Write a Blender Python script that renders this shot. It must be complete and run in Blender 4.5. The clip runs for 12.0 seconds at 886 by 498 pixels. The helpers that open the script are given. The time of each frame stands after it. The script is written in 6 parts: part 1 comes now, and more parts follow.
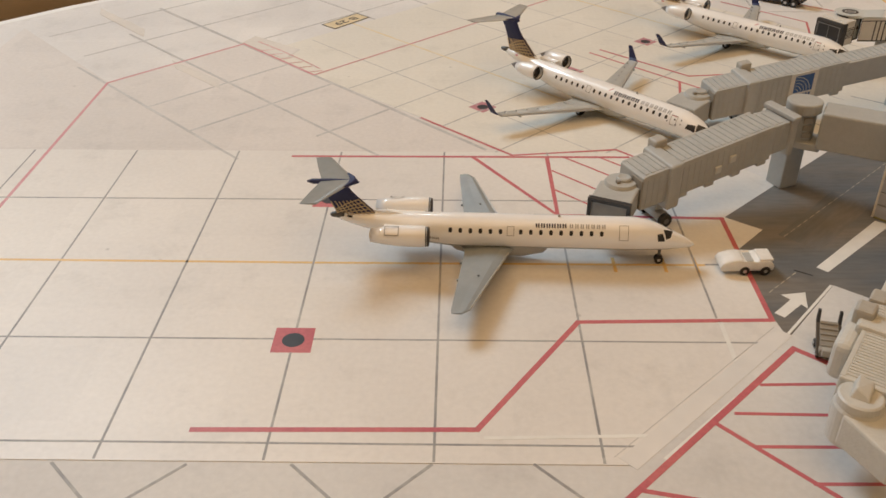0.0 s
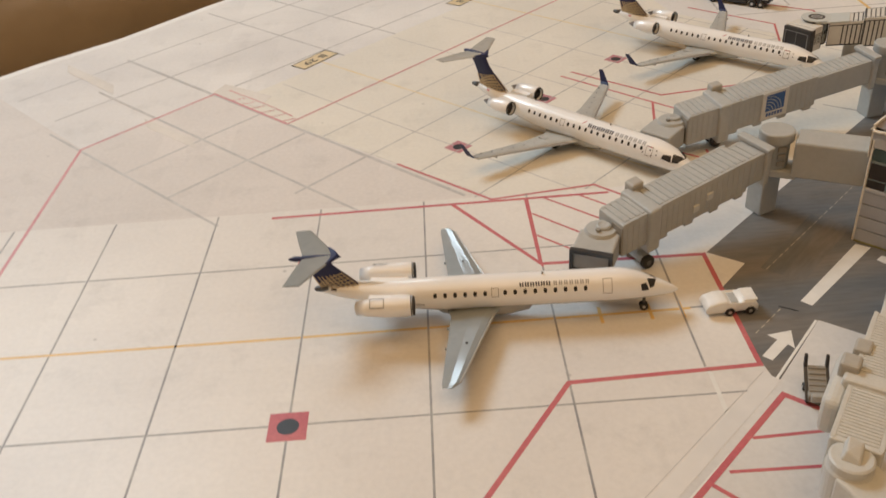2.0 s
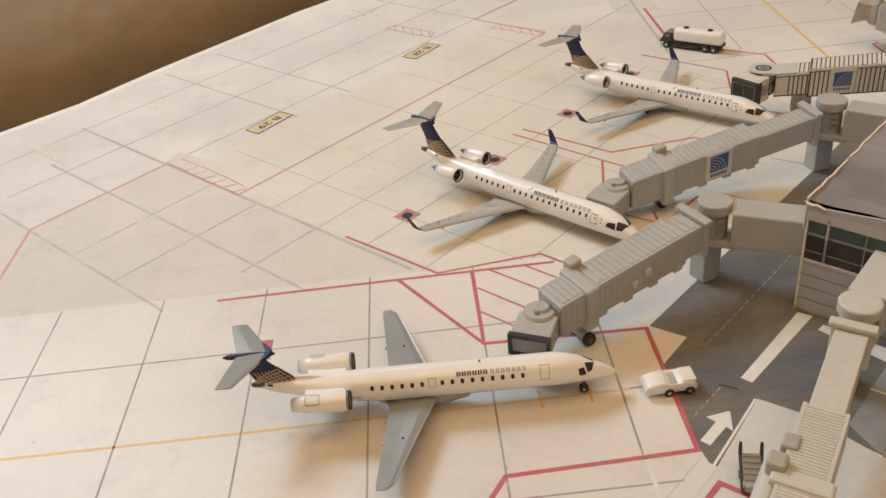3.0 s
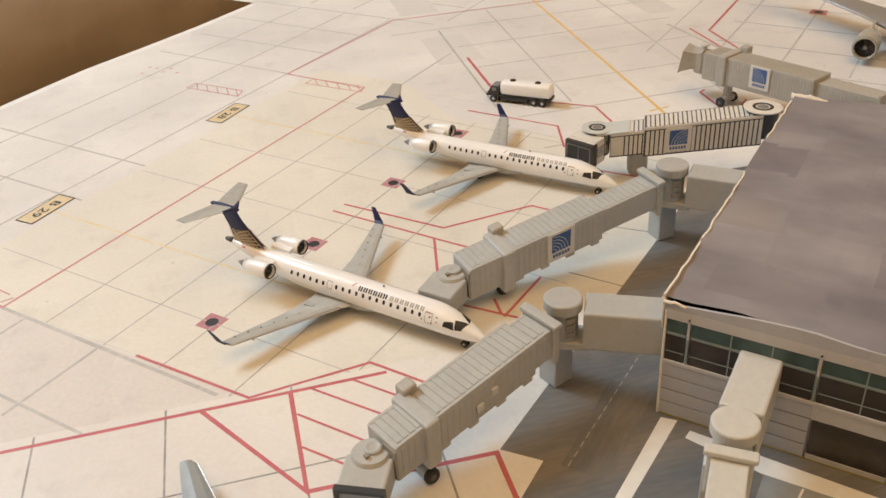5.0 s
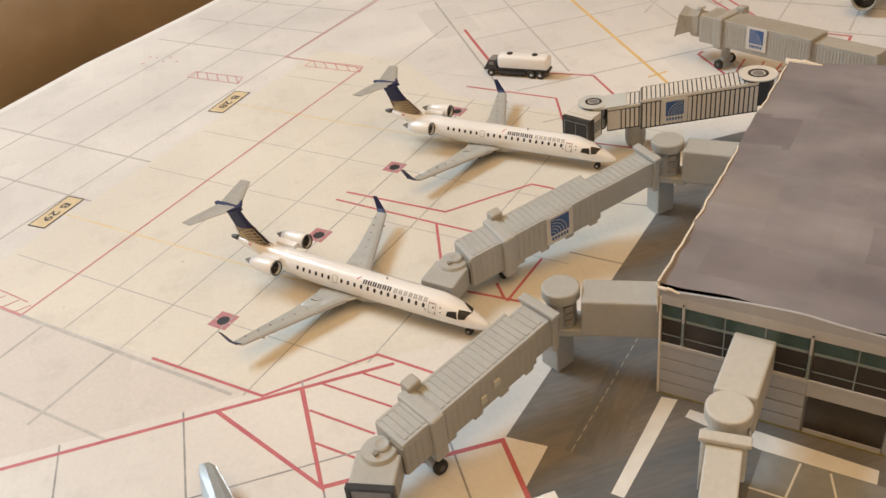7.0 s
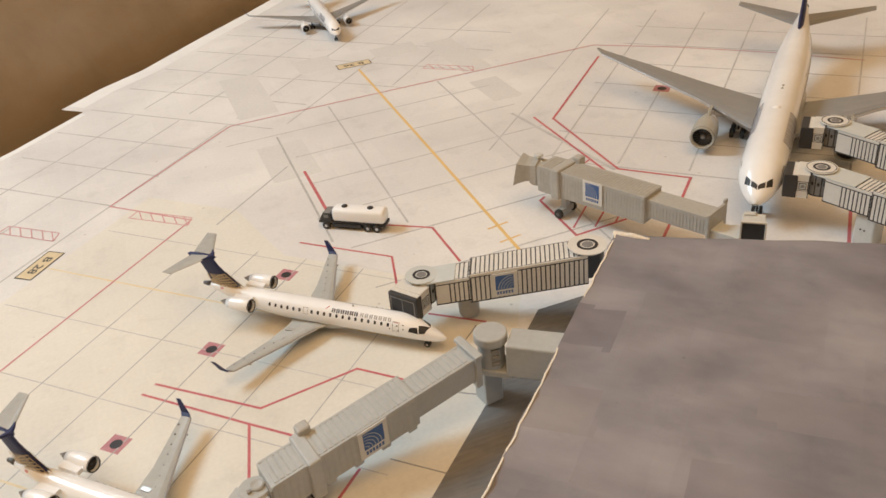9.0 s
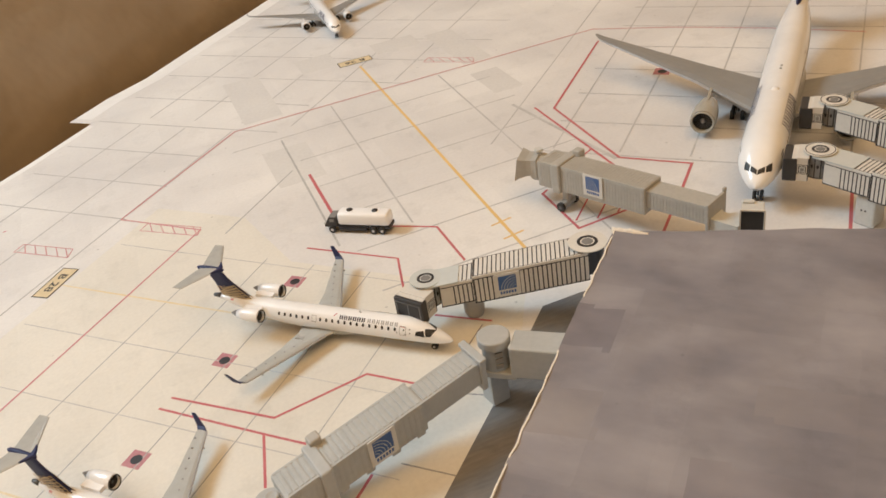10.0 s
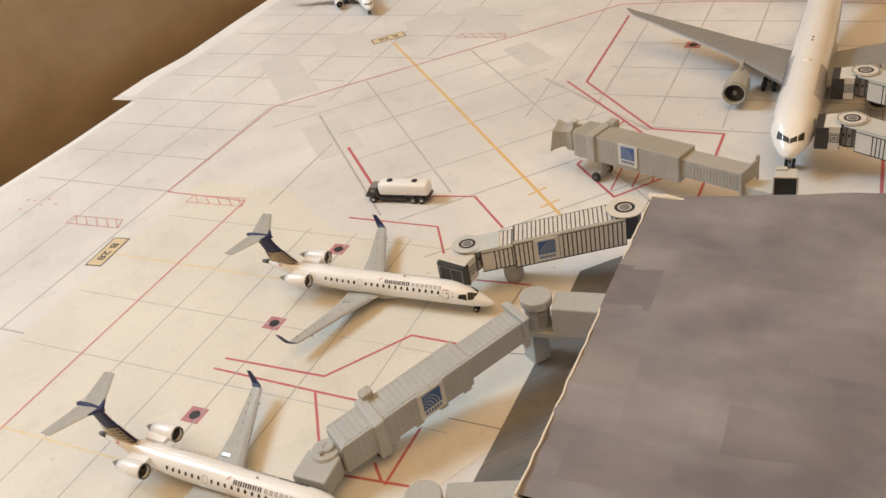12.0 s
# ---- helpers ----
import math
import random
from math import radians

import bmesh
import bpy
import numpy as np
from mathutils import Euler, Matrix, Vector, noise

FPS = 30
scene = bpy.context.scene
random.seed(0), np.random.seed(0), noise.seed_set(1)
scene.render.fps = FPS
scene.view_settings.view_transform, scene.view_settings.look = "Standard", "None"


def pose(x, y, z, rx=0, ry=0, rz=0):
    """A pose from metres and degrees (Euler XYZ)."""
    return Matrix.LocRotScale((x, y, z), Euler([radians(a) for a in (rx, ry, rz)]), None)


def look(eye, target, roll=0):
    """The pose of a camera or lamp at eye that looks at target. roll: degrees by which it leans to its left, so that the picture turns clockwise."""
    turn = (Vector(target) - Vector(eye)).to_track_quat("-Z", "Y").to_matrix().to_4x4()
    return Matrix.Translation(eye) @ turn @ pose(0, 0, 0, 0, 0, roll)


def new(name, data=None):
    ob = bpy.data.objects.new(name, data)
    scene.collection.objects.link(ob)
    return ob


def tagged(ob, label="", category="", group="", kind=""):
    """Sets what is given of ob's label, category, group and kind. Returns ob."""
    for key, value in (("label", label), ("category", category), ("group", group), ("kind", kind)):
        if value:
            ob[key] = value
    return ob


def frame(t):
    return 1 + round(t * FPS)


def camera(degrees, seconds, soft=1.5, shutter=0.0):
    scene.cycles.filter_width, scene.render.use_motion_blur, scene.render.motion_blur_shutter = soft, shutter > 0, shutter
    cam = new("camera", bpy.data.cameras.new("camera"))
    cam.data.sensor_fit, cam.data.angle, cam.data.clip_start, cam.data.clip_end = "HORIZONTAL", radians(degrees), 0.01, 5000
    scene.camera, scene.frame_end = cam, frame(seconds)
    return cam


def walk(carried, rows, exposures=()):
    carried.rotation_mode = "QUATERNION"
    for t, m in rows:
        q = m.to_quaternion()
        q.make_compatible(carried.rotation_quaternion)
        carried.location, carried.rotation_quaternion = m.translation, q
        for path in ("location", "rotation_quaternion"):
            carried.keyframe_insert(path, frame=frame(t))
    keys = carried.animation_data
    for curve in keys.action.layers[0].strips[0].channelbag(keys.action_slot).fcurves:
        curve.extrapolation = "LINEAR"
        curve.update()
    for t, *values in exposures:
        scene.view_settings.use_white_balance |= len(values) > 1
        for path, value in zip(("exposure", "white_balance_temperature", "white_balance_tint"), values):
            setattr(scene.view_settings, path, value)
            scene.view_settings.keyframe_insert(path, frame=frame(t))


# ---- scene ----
import itertools

cam = camera(52.89, 12.0, shutter=0.5)
PATH = [
    (0, (0.01255, -0.04684, 0.09584), (0.00703, 0.37593, -0.17105), 0.058),
    (0.5, (0.01289, -0.04720, 0.10012), (0.01354, 0.37379, -0.16963), -0.237),
    (1, (0.01435, -0.04171, 0.10158), (0.01678, 0.37722, -0.17135), -1.140),
    (1.5, (0.01401, -0.03880, 0.10317), (0.01742, 0.37888, -0.17165), -1.926),
    (2, (0.01447, -0.03864, 0.10930), (0.01371, 0.37906, -0.16553), -4.316),
    (2.5, (0.02659, -0.02996, 0.11943), (0.02581, 0.38936, -0.15291), -6.160),
    (2.7, (0.02738, -0.03082, 0.11967), (0.02838, 0.39080, -0.14909), -6.175),
    (4.3, (0.02878, -0.00854, 0.12380), (0.08803, 0.40835, -0.14583), -4.670),
    (4.5, (0.03372, 0.00018, 0.12070), (0.11507, 0.41557, -0.14545), -3.794),
    (5, (0.03675, 0.00323, 0.11768), (0.12883, 0.41913, -0.14414), -3.629),
    (5.5, (0.04090, 0.00366, 0.12808), (0.12475, 0.41684, -0.14071), -6.710),
    (6, (0.04493, 0.00503, 0.12653), (0.11908, 0.41153, -0.15499), -8.560),
    (6.5, (0.04159, 0.00346, 0.12509), (0.11623, 0.40824, -0.15878), -7.930),
    (8.3, (0.04453, 0.00717, 0.13257), (0.13819, 0.41481, -0.14139), -7.084),
    (8.5, (0.05161, 0.01501, 0.13331), (0.15930, 0.42188, -0.13661), -6.377),
    (9, (0.07380, 0.02721, 0.14079), (0.20858, 0.43264, -0.11895), -5.921),
    (9.5, (0.07467, 0.02839, 0.13724), (0.20600, 0.43388, -0.12416), -7.356),
    (10, (0.07898, 0.02587, 0.14774), (0.20005, 0.42950, -0.12138), -9.664),
    (10.5, (0.07485, 0.02325, 0.14598), (0.18905, 0.42721, -0.12563), -10.254),
    (11, (0.07490, 0.02305, 0.14773), (0.18593, 0.42657, -0.12585), -10.521),
    (11.5, (0.07434, 0.02308, 0.14707), (0.18411, 0.42598, -0.12793), -10.629),
    (12, (0.07033, 0.01887, 0.14998), (0.17748, 0.42178, -0.12603), -10.745),
]
walk(cam, [(t, look(eye, target, roll)) for t, eye, target, roll in PATH], ((0.0, -0.29, 6560, 11), (2.2, -0.27, 6560, 11), (4.4, 0.06, 6520, 10.3), (6.5, 0.0, 6500, 10), (8.4, 0.03, 6490, 10), (12.0, 0.02, 6490, 10)))

# ---- world, daylight window and room lamp ----
MM = 0.001
world = bpy.data.worlds.new("world")
scene.world = world
world.use_nodes = True
world.node_tree.nodes["Background"].inputs[0].default_value = (0.9, 0.75, 0.6, 1)
world.node_tree.nodes["Background"].inputs[1].default_value = 0.04


def area_lamp(name, eye, target, width, height, power, colour):
    lamp = bpy.data.lights.new(name, "AREA")
    lamp.shape, lamp.size, lamp.size_y, lamp.energy, lamp.color = "RECTANGLE", width, height, power, colour
    ob = new(name, lamp)
    ob.matrix_world = look(eye, target)
    return ob


# daylight from the two windows above the far edge of the table, warm light from the ceiling lamp
area_lamp("window_daylight", (-0.48, 0.66, 0.74), (0.08, 0.16, 0.0), 0.34, 0.30, 7.1, (0.68, 0.87, 1.0))
area_lamp("side_window_daylight", (-0.05, 1.03, 0.72), (0.06, 0.19, 0.0), 0.05, 0.13, 0.45, (0.70, 0.88, 1.0))
area_lamp("ceiling_lamp_light", (0.0, -0.22, 1.55), (0.06, 0.14, 0.0), 1.90, 1.60, 17.6, (1.0, 0.65, 0.33))

# ---- materials ----
def shader(name, colour, rough=0.5, metal=0.0, coat=0.0, vary=0.06, scale=400.0, bump=0.0, bump_scale=1500.0, second=None, blend_scale=60.0, amount=0.5, streak=None, stain=0.0, tiles=None, specks=0.0, depth=0.0003):
    """A principled surface with grain at two scales. second: a colour for broad, soft blotches."""
    m = bpy.data.materials.new(name)
    m.use_nodes = True
    t = m.node_tree
    n, link = t.nodes, t.links.new
    bsdf = n["Principled BSDF"]
    bsdf.inputs["Roughness"].default_value = rough
    bsdf.inputs["Metallic"].default_value = metal
    bsdf.inputs["Coat Weight"].default_value = coat
    bsdf.inputs["Coat Roughness"].default_value = 0.05
    coord = n.new("ShaderNodeTexCoord")
    fine = n.new("ShaderNodeTexNoise")
    fine.inputs["Scale"].default_value, fine.inputs["Detail"].default_value = scale, 5
    where = coord.outputs["Object"]
    if streak:
        turned = n.new("ShaderNodeMapping")
        turned.inputs["Rotation"].default_value = (0, 0, math.radians(streak[0]))
        turned.inputs["Scale"].default_value = (streak[1], streak[2], 1)
        link(where, turned.inputs["Vector"])
        where = turned.outputs["Vector"]
    link(where, fine.inputs["Vector"])
    broad = n.new("ShaderNodeTexNoise")
    broad.inputs["Scale"].default_value, broad.inputs["Detail"].default_value = blend_scale, 4
    link(where, broad.inputs["Vector"])
    ramp = n.new("ShaderNodeMapRange")
    ramp.inputs["From Min"].default_value, ramp.inputs["From Max"].default_value = 0.35, 0.65
    ramp.inputs["To Min"].default_value, ramp.inputs["To Max"].default_value = 0.0, amount
    link(broad.outputs["Fac"], ramp.inputs["Value"])
    mix = n.new("ShaderNodeMix")
    mix.data_type = "RGBA"
    mix.inputs["A"].default_value = (*colour, 1)
    mix.inputs["B"].default_value = (*(second or [c * 0.88 for c in colour]), 1)
    link(ramp.outputs["Result"], mix.inputs["Factor"])
    grain = n.new("ShaderNodeMapRange")
    grain.inputs["From Min"].default_value, grain.inputs["From Max"].default_value = 0.3, 0.7
    grain.inputs["To Min"].default_value, grain.inputs["To Max"].default_value = 1 - vary, 1 + vary
    link(fine.outputs["Fac"], grain.inputs["Value"])
    tone = n.new("ShaderNodeHueSaturation")
    link(mix.outputs["Result"], tone.inputs["Color"])
    link(grain.outputs["Result"], tone.inputs["Value"])
    last = tone.outputs["Color"]
    if stain:
        spots = n.new("ShaderNodeTexNoise")
        spots.inputs["Scale"].default_value, spots.inputs["Detail"].default_value, spots.inputs["Roughness"].default_value = 70.0, 6, 0.7
        link(coord.outputs["Object"], spots.inputs["Vector"])
        cut = n.new("ShaderNodeMapRange")
        cut.inputs["From Min"].default_value, cut.inputs["From Max"].default_value = 0.54, 0.74
        cut.inputs["To Min"].default_value, cut.inputs["To Max"].default_value = 1.0, 1.0 - stain
        link(spots.outputs["Fac"], cut.inputs["Value"])
        dirt = n.new("ShaderNodeHueSaturation")
        link(last, dirt.inputs["Color"])
        link(cut.outputs["Result"], dirt.inputs["Value"])
        last = dirt.outputs["Color"]
    if tiles:
        # a coarse print raster: soft squares of slightly different tone at two sizes
        for size in (tiles[0], tiles[0] * 2.3):
            bent = n.new("ShaderNodeVectorMath")
            bent.operation = "MULTIPLY_ADD"
            bent.inputs[1].default_value = (0.0016, 0.0016, 0.0)
            link(fine.outputs["Color"], bent.inputs[0])
            link(coord.outputs["Object"], bent.inputs[2])
            snap = n.new("ShaderNodeVectorMath")
            snap.operation = "SNAP"
            snap.inputs[1].default_value = (size, size * 0.8, 1.0)
            link(bent.outputs["Vector"], snap.inputs[0])
            cell = n.new("ShaderNodeTexWhiteNoise")
            cell.noise_dimensions = "3D"
            link(snap.outputs["Vector"], cell.inputs["Vector"])
            level = n.new("ShaderNodeMapRange")
            level.inputs["To Min"].default_value, level.inputs["To Max"].default_value = 1 - tiles[1], 1 + tiles[1] * 0.6
            link(cell.outputs["Value"], level.inputs["Value"])
            raster = n.new("ShaderNodeHueSaturation")
            link(last, raster.inputs["Color"])
            link(level.outputs["Result"], raster.inputs["Value"])
            last = raster.outputs["Color"]
    if specks:
        # small dark specks of dust and ink
        dust = n.new("ShaderNodeTexVoronoi")
        dust.inputs["Scale"].default_value = 75.0
        link(coord.outputs["Object"], dust.inputs["Vector"])
        near = n.new("ShaderNodeMapRange")
        near.inputs["From Min"].default_value, near.inputs["From Max"].default_value = 0.012, 0.045
        near.inputs["To Min"].default_value, near.inputs["To Max"].default_value = 1 - specks, 1.0
        link(dust.outputs["Distance"], near.inputs["Value"])
        dotted = n.new("ShaderNodeHueSaturation")
        link(last, dotted.inputs["Color"])
        link(near.outputs["Result"], dotted.inputs["Value"])
        last = dotted.outputs["Color"]
    link(last, bsdf.inputs["Base Color"])
    if bump:
        relief = n.new("ShaderNodeTexNoise")
        relief.inputs["Scale"].default_value, relief.inputs["Detail"].default_value = bump_scale, 4
        link(coord.outputs["Object"], relief.inputs["Vector"])
        up = n.new("ShaderNodeBump")
        up.inputs["Strength"].default_value, up.inputs["Distance"].default_value = bump, depth
        link(relief.outputs["Fac"], up.inputs["Height"])
        link(up.outputs["Normal"], bsdf.inputs["Normal"])
    return m


PAPER = shader("printed_concrete_paper", (0.80, 0.79, 0.775), 0.46, vary=0.03, scale=900, second=(0.665, 0.655, 0.655), blend_scale=15, amount=0.95, bump=0.10, bump_scale=60, stain=0.13, tiles=(0.019, 0.028), specks=0.35)
PAPER_NEAR = shader("printed_slab_paper", (0.795, 0.775, 0.745), 0.44, vary=0.03, scale=900, second=(0.68, 0.66, 0.645), blend_scale=13, amount=0.95, bump=0.10, bump_scale=60, stain=0.13, tiles=(0.023, 0.022), specks=0.4)
PAPER_CREAM = shader("printed_cream_paper", (0.79, 0.765, 0.70), 0.46, vary=0.03, scale=900, second=(0.70, 0.68, 0.625), blend_scale=15, amount=0.9, bump=0.10, bump_scale=60, stain=0.12, tiles=(0.019, 0.025), specks=0.3)
PAPER_PINK = shader("printed_pinkish_paper", (0.725, 0.69, 0.665), 0.55, vary=0.04, scale=900, second=(0.635, 0.605, 0.585), blend_scale=16, amount=0.9, bump=0.10, bump_scale=60, stain=0.14, tiles=(0.021, 0.03), specks=0.35)
PAPER_GREY = shader("printed_grey_paper", (0.70, 0.695, 0.685), 0.55, vary=0.04, scale=900, second=(0.585, 0.58, 0.58), blend_scale=18, amount=0.9, bump=0.10, bump_scale=60, stain=0.12, tiles=(0.021, 0.028), specks=0.35)
PATCH = shader("printed_patch", (0.66, 0.65, 0.64), 0.55, vary=0.04, scale=700, second=(0.72, 0.71, 0.69), blend_scale=40)
PATCH_SHEEN = shader("tape_sheen_patch", (0.80, 0.778, 0.752), 0.25, vary=0.03, scale=700)
CARD_EDGE = shader("raw_card_edge", (0.82, 0.77, 0.68), 0.8, vary=0.08, scale=1500)
ASPHALT = shader("printed_asphalt", (0.140, 0.150, 0.160), 0.42, vary=0.12, scale=500, second=(0.208, 0.190, 0.170), blend_scale=48, amount=1.0, streak=(-45, 0.35, 2.2), stain=0.2)
ASPHALT_BLUE = shader("printed_bluish_asphalt", (0.30, 0.32, 0.33), 0.5, vary=0.1, scale=350, second=(0.24, 0.25, 0.25), blend_scale=70, amount=0.8)
RED = shader("red_print", (0.50, 0.12, 0.15), 0.5, vary=0.1, scale=1200, second=(0.60, 0.20, 0.19), blend_scale=120)
RED_PALE = shader("pale_red_print", (0.59, 0.26, 0.285), 0.5, vary=0.1, scale=1200, second=(0.65, 0.38, 0.39), blend_scale=120)
RED_SOFT = shader("soft_red_print", (0.47, 0.20, 0.235), 0.5, vary=0.1, scale=900, second=(0.53, 0.28, 0.30), blend_scale=300)
JOINT_MID = shader("grey_slab_joint_print", (0.40, 0.40, 0.40), 0.55, vary=0.15, scale=700, second=(0.50, 0.50, 0.49), blend_scale=120, amount=0.9)
YELLOW = shader("yellow_print", (0.78, 0.54, 0.22), 0.5, vary=0.08, scale=1200)
YELLOW_PALE = shader("pale_yellow_print", (0.76, 0.62, 0.34), 0.5, vary=0.08, scale=1200, second=(0.76, 0.68, 0.52), blend_scale=150, amount=0.9)
JOINT = shader("slab_joint_print", (0.27, 0.27, 0.28), 0.55, vary=0.15, scale=700, second=(0.42, 0.42, 0.41), blend_scale=120, amount=0.9)
JOINT_PALE = shader("faint_slab_joint_print", (0.46, 0.455, 0.455), 0.55, vary=0.1, scale=700, second=(0.57, 0.565, 0.56), blend_scale=100, amount=0.9)
DASH = shader("worn_cream_dash_print", (0.52, 0.48, 0.38), 0.5, vary=0.15, scale=900)
MARGIN = shader("unprinted_white_paper", (0.87, 0.87, 0.865), 0.5, vary=0.02, scale=300)
WHITE_PRINT = shader("white_print", (0.80, 0.80, 0.78), 0.5, vary=0.04)
BLACK_PRINT = shader("black_print", (0.03, 0.03, 0.035), 0.45, vary=0.15)
TAN = shader("gate_label_print", (0.72, 0.60, 0.39), 0.5, vary=0.06)
TAPE = shader("clear_tape", (0.765, 0.752, 0.735), 0.22, vary=0.03, scale=200, second=(0.68, 0.68, 0.68), blend_scale=60, amount=0.8)
LIVERY = shader("glossy_white_enamel", (0.92, 0.93, 0.94), 0.28, coat=0.6, vary=0.015, scale=300)
BELLY = shader("grey_belly_enamel", (0.38, 0.39, 0.39), 0.3, coat=0.3, vary=0.03)
WING = shader("pale_grey_wing_enamel", (0.25, 0.285, 0.305), 0.24, coat=0.5, vary=0.04, scale=500, second=(0.34, 0.365, 0.375), blend_scale=90)
WING_LIGHT = shader("light_grey_wing_enamel", (0.42, 0.435, 0.43), 0.22, coat=0.5, vary=0.05, scale=500, second=(0.48, 0.49, 0.47), blend_scale=90)
WING_DARK = shader("mid_grey_wing_enamel", (0.27, 0.275, 0.275), 0.32, coat=0.2, vary=0.04, scale=300)
NAVY = shader("navy_enamel", (0.011, 0.017, 0.085), 0.55, coat=0.0, vary=0.08)
GOLD = shader("dull_gold_print", (0.52, 0.41, 0.25), 0.4, vary=0.1)
GLASS_DARK = shader("dark_window_print", (0.022, 0.021, 0.022), 0.5, coat=0.0, vary=0.1)
OUTLINE = shader("grey_outline_print", (0.32, 0.31, 0.30), 0.4)
TITLE = shader("navy_title_print", (0.012, 0.016, 0.05), 0.65)
AIRLINER_TITLE = shader("blue_title_print", (0.012, 0.022, 0.10), 0.5, vary=0.08)
TITLE_GREY = shader("grey_title_print", (0.40, 0.40, 0.41), 0.6)
STEEL = shader("bare_metal", (0.55, 0.55, 0.56), 0.3, metal=0.9, vary=0.08)
DARK_METAL = shader("dark_metal", (0.13, 0.13, 0.13), 0.45, metal=0.5, vary=0.1)
CONE = shader("dull_exhaust_metal", (0.30, 0.30, 0.31), 0.38, metal=0.6, vary=0.1)
FAN = shader("dark_fan_metal", (0.045, 0.04, 0.035), 0.45, metal=0.3, vary=0.2)
PEARL = shader("grey_beige_enamel", (0.40, 0.39, 0.345), 0.25, coat=0.4, vary=0.03)
RUBBER = shader("black_rubber", (0.025, 0.024, 0.023), 0.6, vary=0.15)
# own colour of the stairs; on the bridges it paints shade in slots
RESIN_SHADE = shader("dark_resin_and_slot_shade", (0.30, 0.28, 0.245), 0.55, vary=0.08, scale=600)
RESIN = shader("grey_resin", (0.45, 0.46, 0.45), 0.5, vary=0.04, scale=800, bump=0.25, bump_scale=2500, second=(0.385, 0.395, 0.39), blend_scale=120)
RESIN_WARM = shader("beige_resin", (0.43, 0.415, 0.38), 0.5, vary=0.05, scale=800, bump=0.25, bump_scale=2500, second=(0.38, 0.365, 0.33), blend_scale=120)
RESIN_PALE = shader("pale_resin", (0.60, 0.605, 0.58), 0.4, vary=0.04, scale=900, bump=0.2, bump_scale=2500)
CARD = shader("white_printed_card", (0.70, 0.68, 0.635), 0.5, vary=0.03, scale=900, bump=0.05)
CARD_GREY = shader("pale_grey_printed_card", (0.58, 0.61, 0.60), 0.5, vary=0.03)
CARD_DARK = shader("charcoal_printed_card", (0.04, 0.04, 0.043), 0.4, vary=0.1)
CARD_MID = shader("mid_grey_printed_card", (0.22, 0.22, 0.22), 0.45, vary=0.1)
BLUE_SIGN = shader("blue_placard_print", (0.05, 0.12, 0.32), 0.4, vary=0.06)
ROOF = shader("printed_roof_paper", (0.188, 0.182, 0.210), 0.55, vary=0.07, scale=120, second=(0.305, 0.292, 0.316), blend_scale=38, amount=1.0, bump=0.10, bump_scale=70, streak=(4, 0.8, 1.3), stain=0.16, tiles=(0.0125, 0.05), specks=0.3)
ROOF_DARK = shader("printed_dark_roof_panel", (0.178, 0.171, 0.200), 0.55, vary=0.07, scale=120, second=(0.258, 0.242, 0.264), blend_scale=34, amount=1.0, streak=(4, 0.8, 1.3), tiles=(0.0125, 0.035))
ROOF_LIGHT = shader("printed_pale_roof_panel", (0.205, 0.196, 0.222), 0.55, vary=0.05, scale=150, second=(0.285, 0.268, 0.28), blend_scale=34, amount=1.0, streak=(4, 0.8, 1.3), tiles=(0.0125, 0.035))
SIDING = shader("printed_siding", (0.44, 0.455, 0.50), 0.5, vary=0.04, scale=500)
FASCIA = shader("printed_fascia", (0.545, 0.55, 0.57), 0.5, vary=0.04, scale=500)
TEAL = shader("printed_teal_glazing", (0.06, 0.11, 0.11), 0.25, vary=0.2, scale=300, second=(0.04, 0.07, 0.07), blend_scale=200)
GLAZING = shader("printed_dark_glazing", (0.045, 0.038, 0.036), 0.25, vary=0.25, scale=300)
MULLION = shader("printed_teal_mullion", (0.24, 0.29, 0.29), 0.4)
WALL = shader("brown_wall_paint", (0.30, 0.237, 0.168), 0.62, vary=0.04, scale=60, second=(0.36, 0.29, 0.21), blend_scale=9, amount=0.9, bump=0.9, bump_scale=13, depth=0.007)
ROOM = shader("beige_room_paint", (0.78, 0.70, 0.58), 0.8, vary=0.02, scale=30)
WOOD = shader("brown_table_wood", (0.26, 0.17, 0.10), 0.5, vary=0.12, scale=120)
RESIN_CLEAR = shader("translucent_white_resin", (0.93, 0.92, 0.89), 0.3, vary=0.05, scale=700, bump=0.3, bump_scale=900)
RESIN_CLEAR.node_tree.nodes["Principled BSDF"].inputs["Transmission Weight"].default_value = 0.12
OLIVE = shader("olive_print", (0.30, 0.27, 0.10), 0.5, vary=0.15)
RESIN_DIM = shader("dim_grey_resin", (0.34, 0.335, 0.32), 0.55, vary=0.08, scale=500)


# ---- building helpers; shapes are given in millimetres ----
def bm_new():
    return bmesh.new()


def finish(bm, smooth=False):
    bmesh.ops.recalc_face_normals(bm, faces=bm.faces)
    for f in bm.faces:
        f.smooth = smooth
    bmesh.ops.scale(bm, vec=(MM, MM, MM), verts=bm.verts)
    me = bpy.data.meshes.new("shape")
    bm.to_mesh(me)
    bm.free()
    return me


def part(name, bm, material, parent=None, label="", smooth=False):
    """One mesh object from a bmesh in millimetres, under a thing or a part."""
    me = finish(bm, smooth) if isinstance(bm, bmesh.types.BMesh) else bm
    ob = new(name, me)
    for m in material if isinstance(material, (list, tuple)) else (material,):
        if m.name not in me.materials:
            me.materials.append(m)
    if parent:
        ob.parent = parent
    return tagged(ob, label)


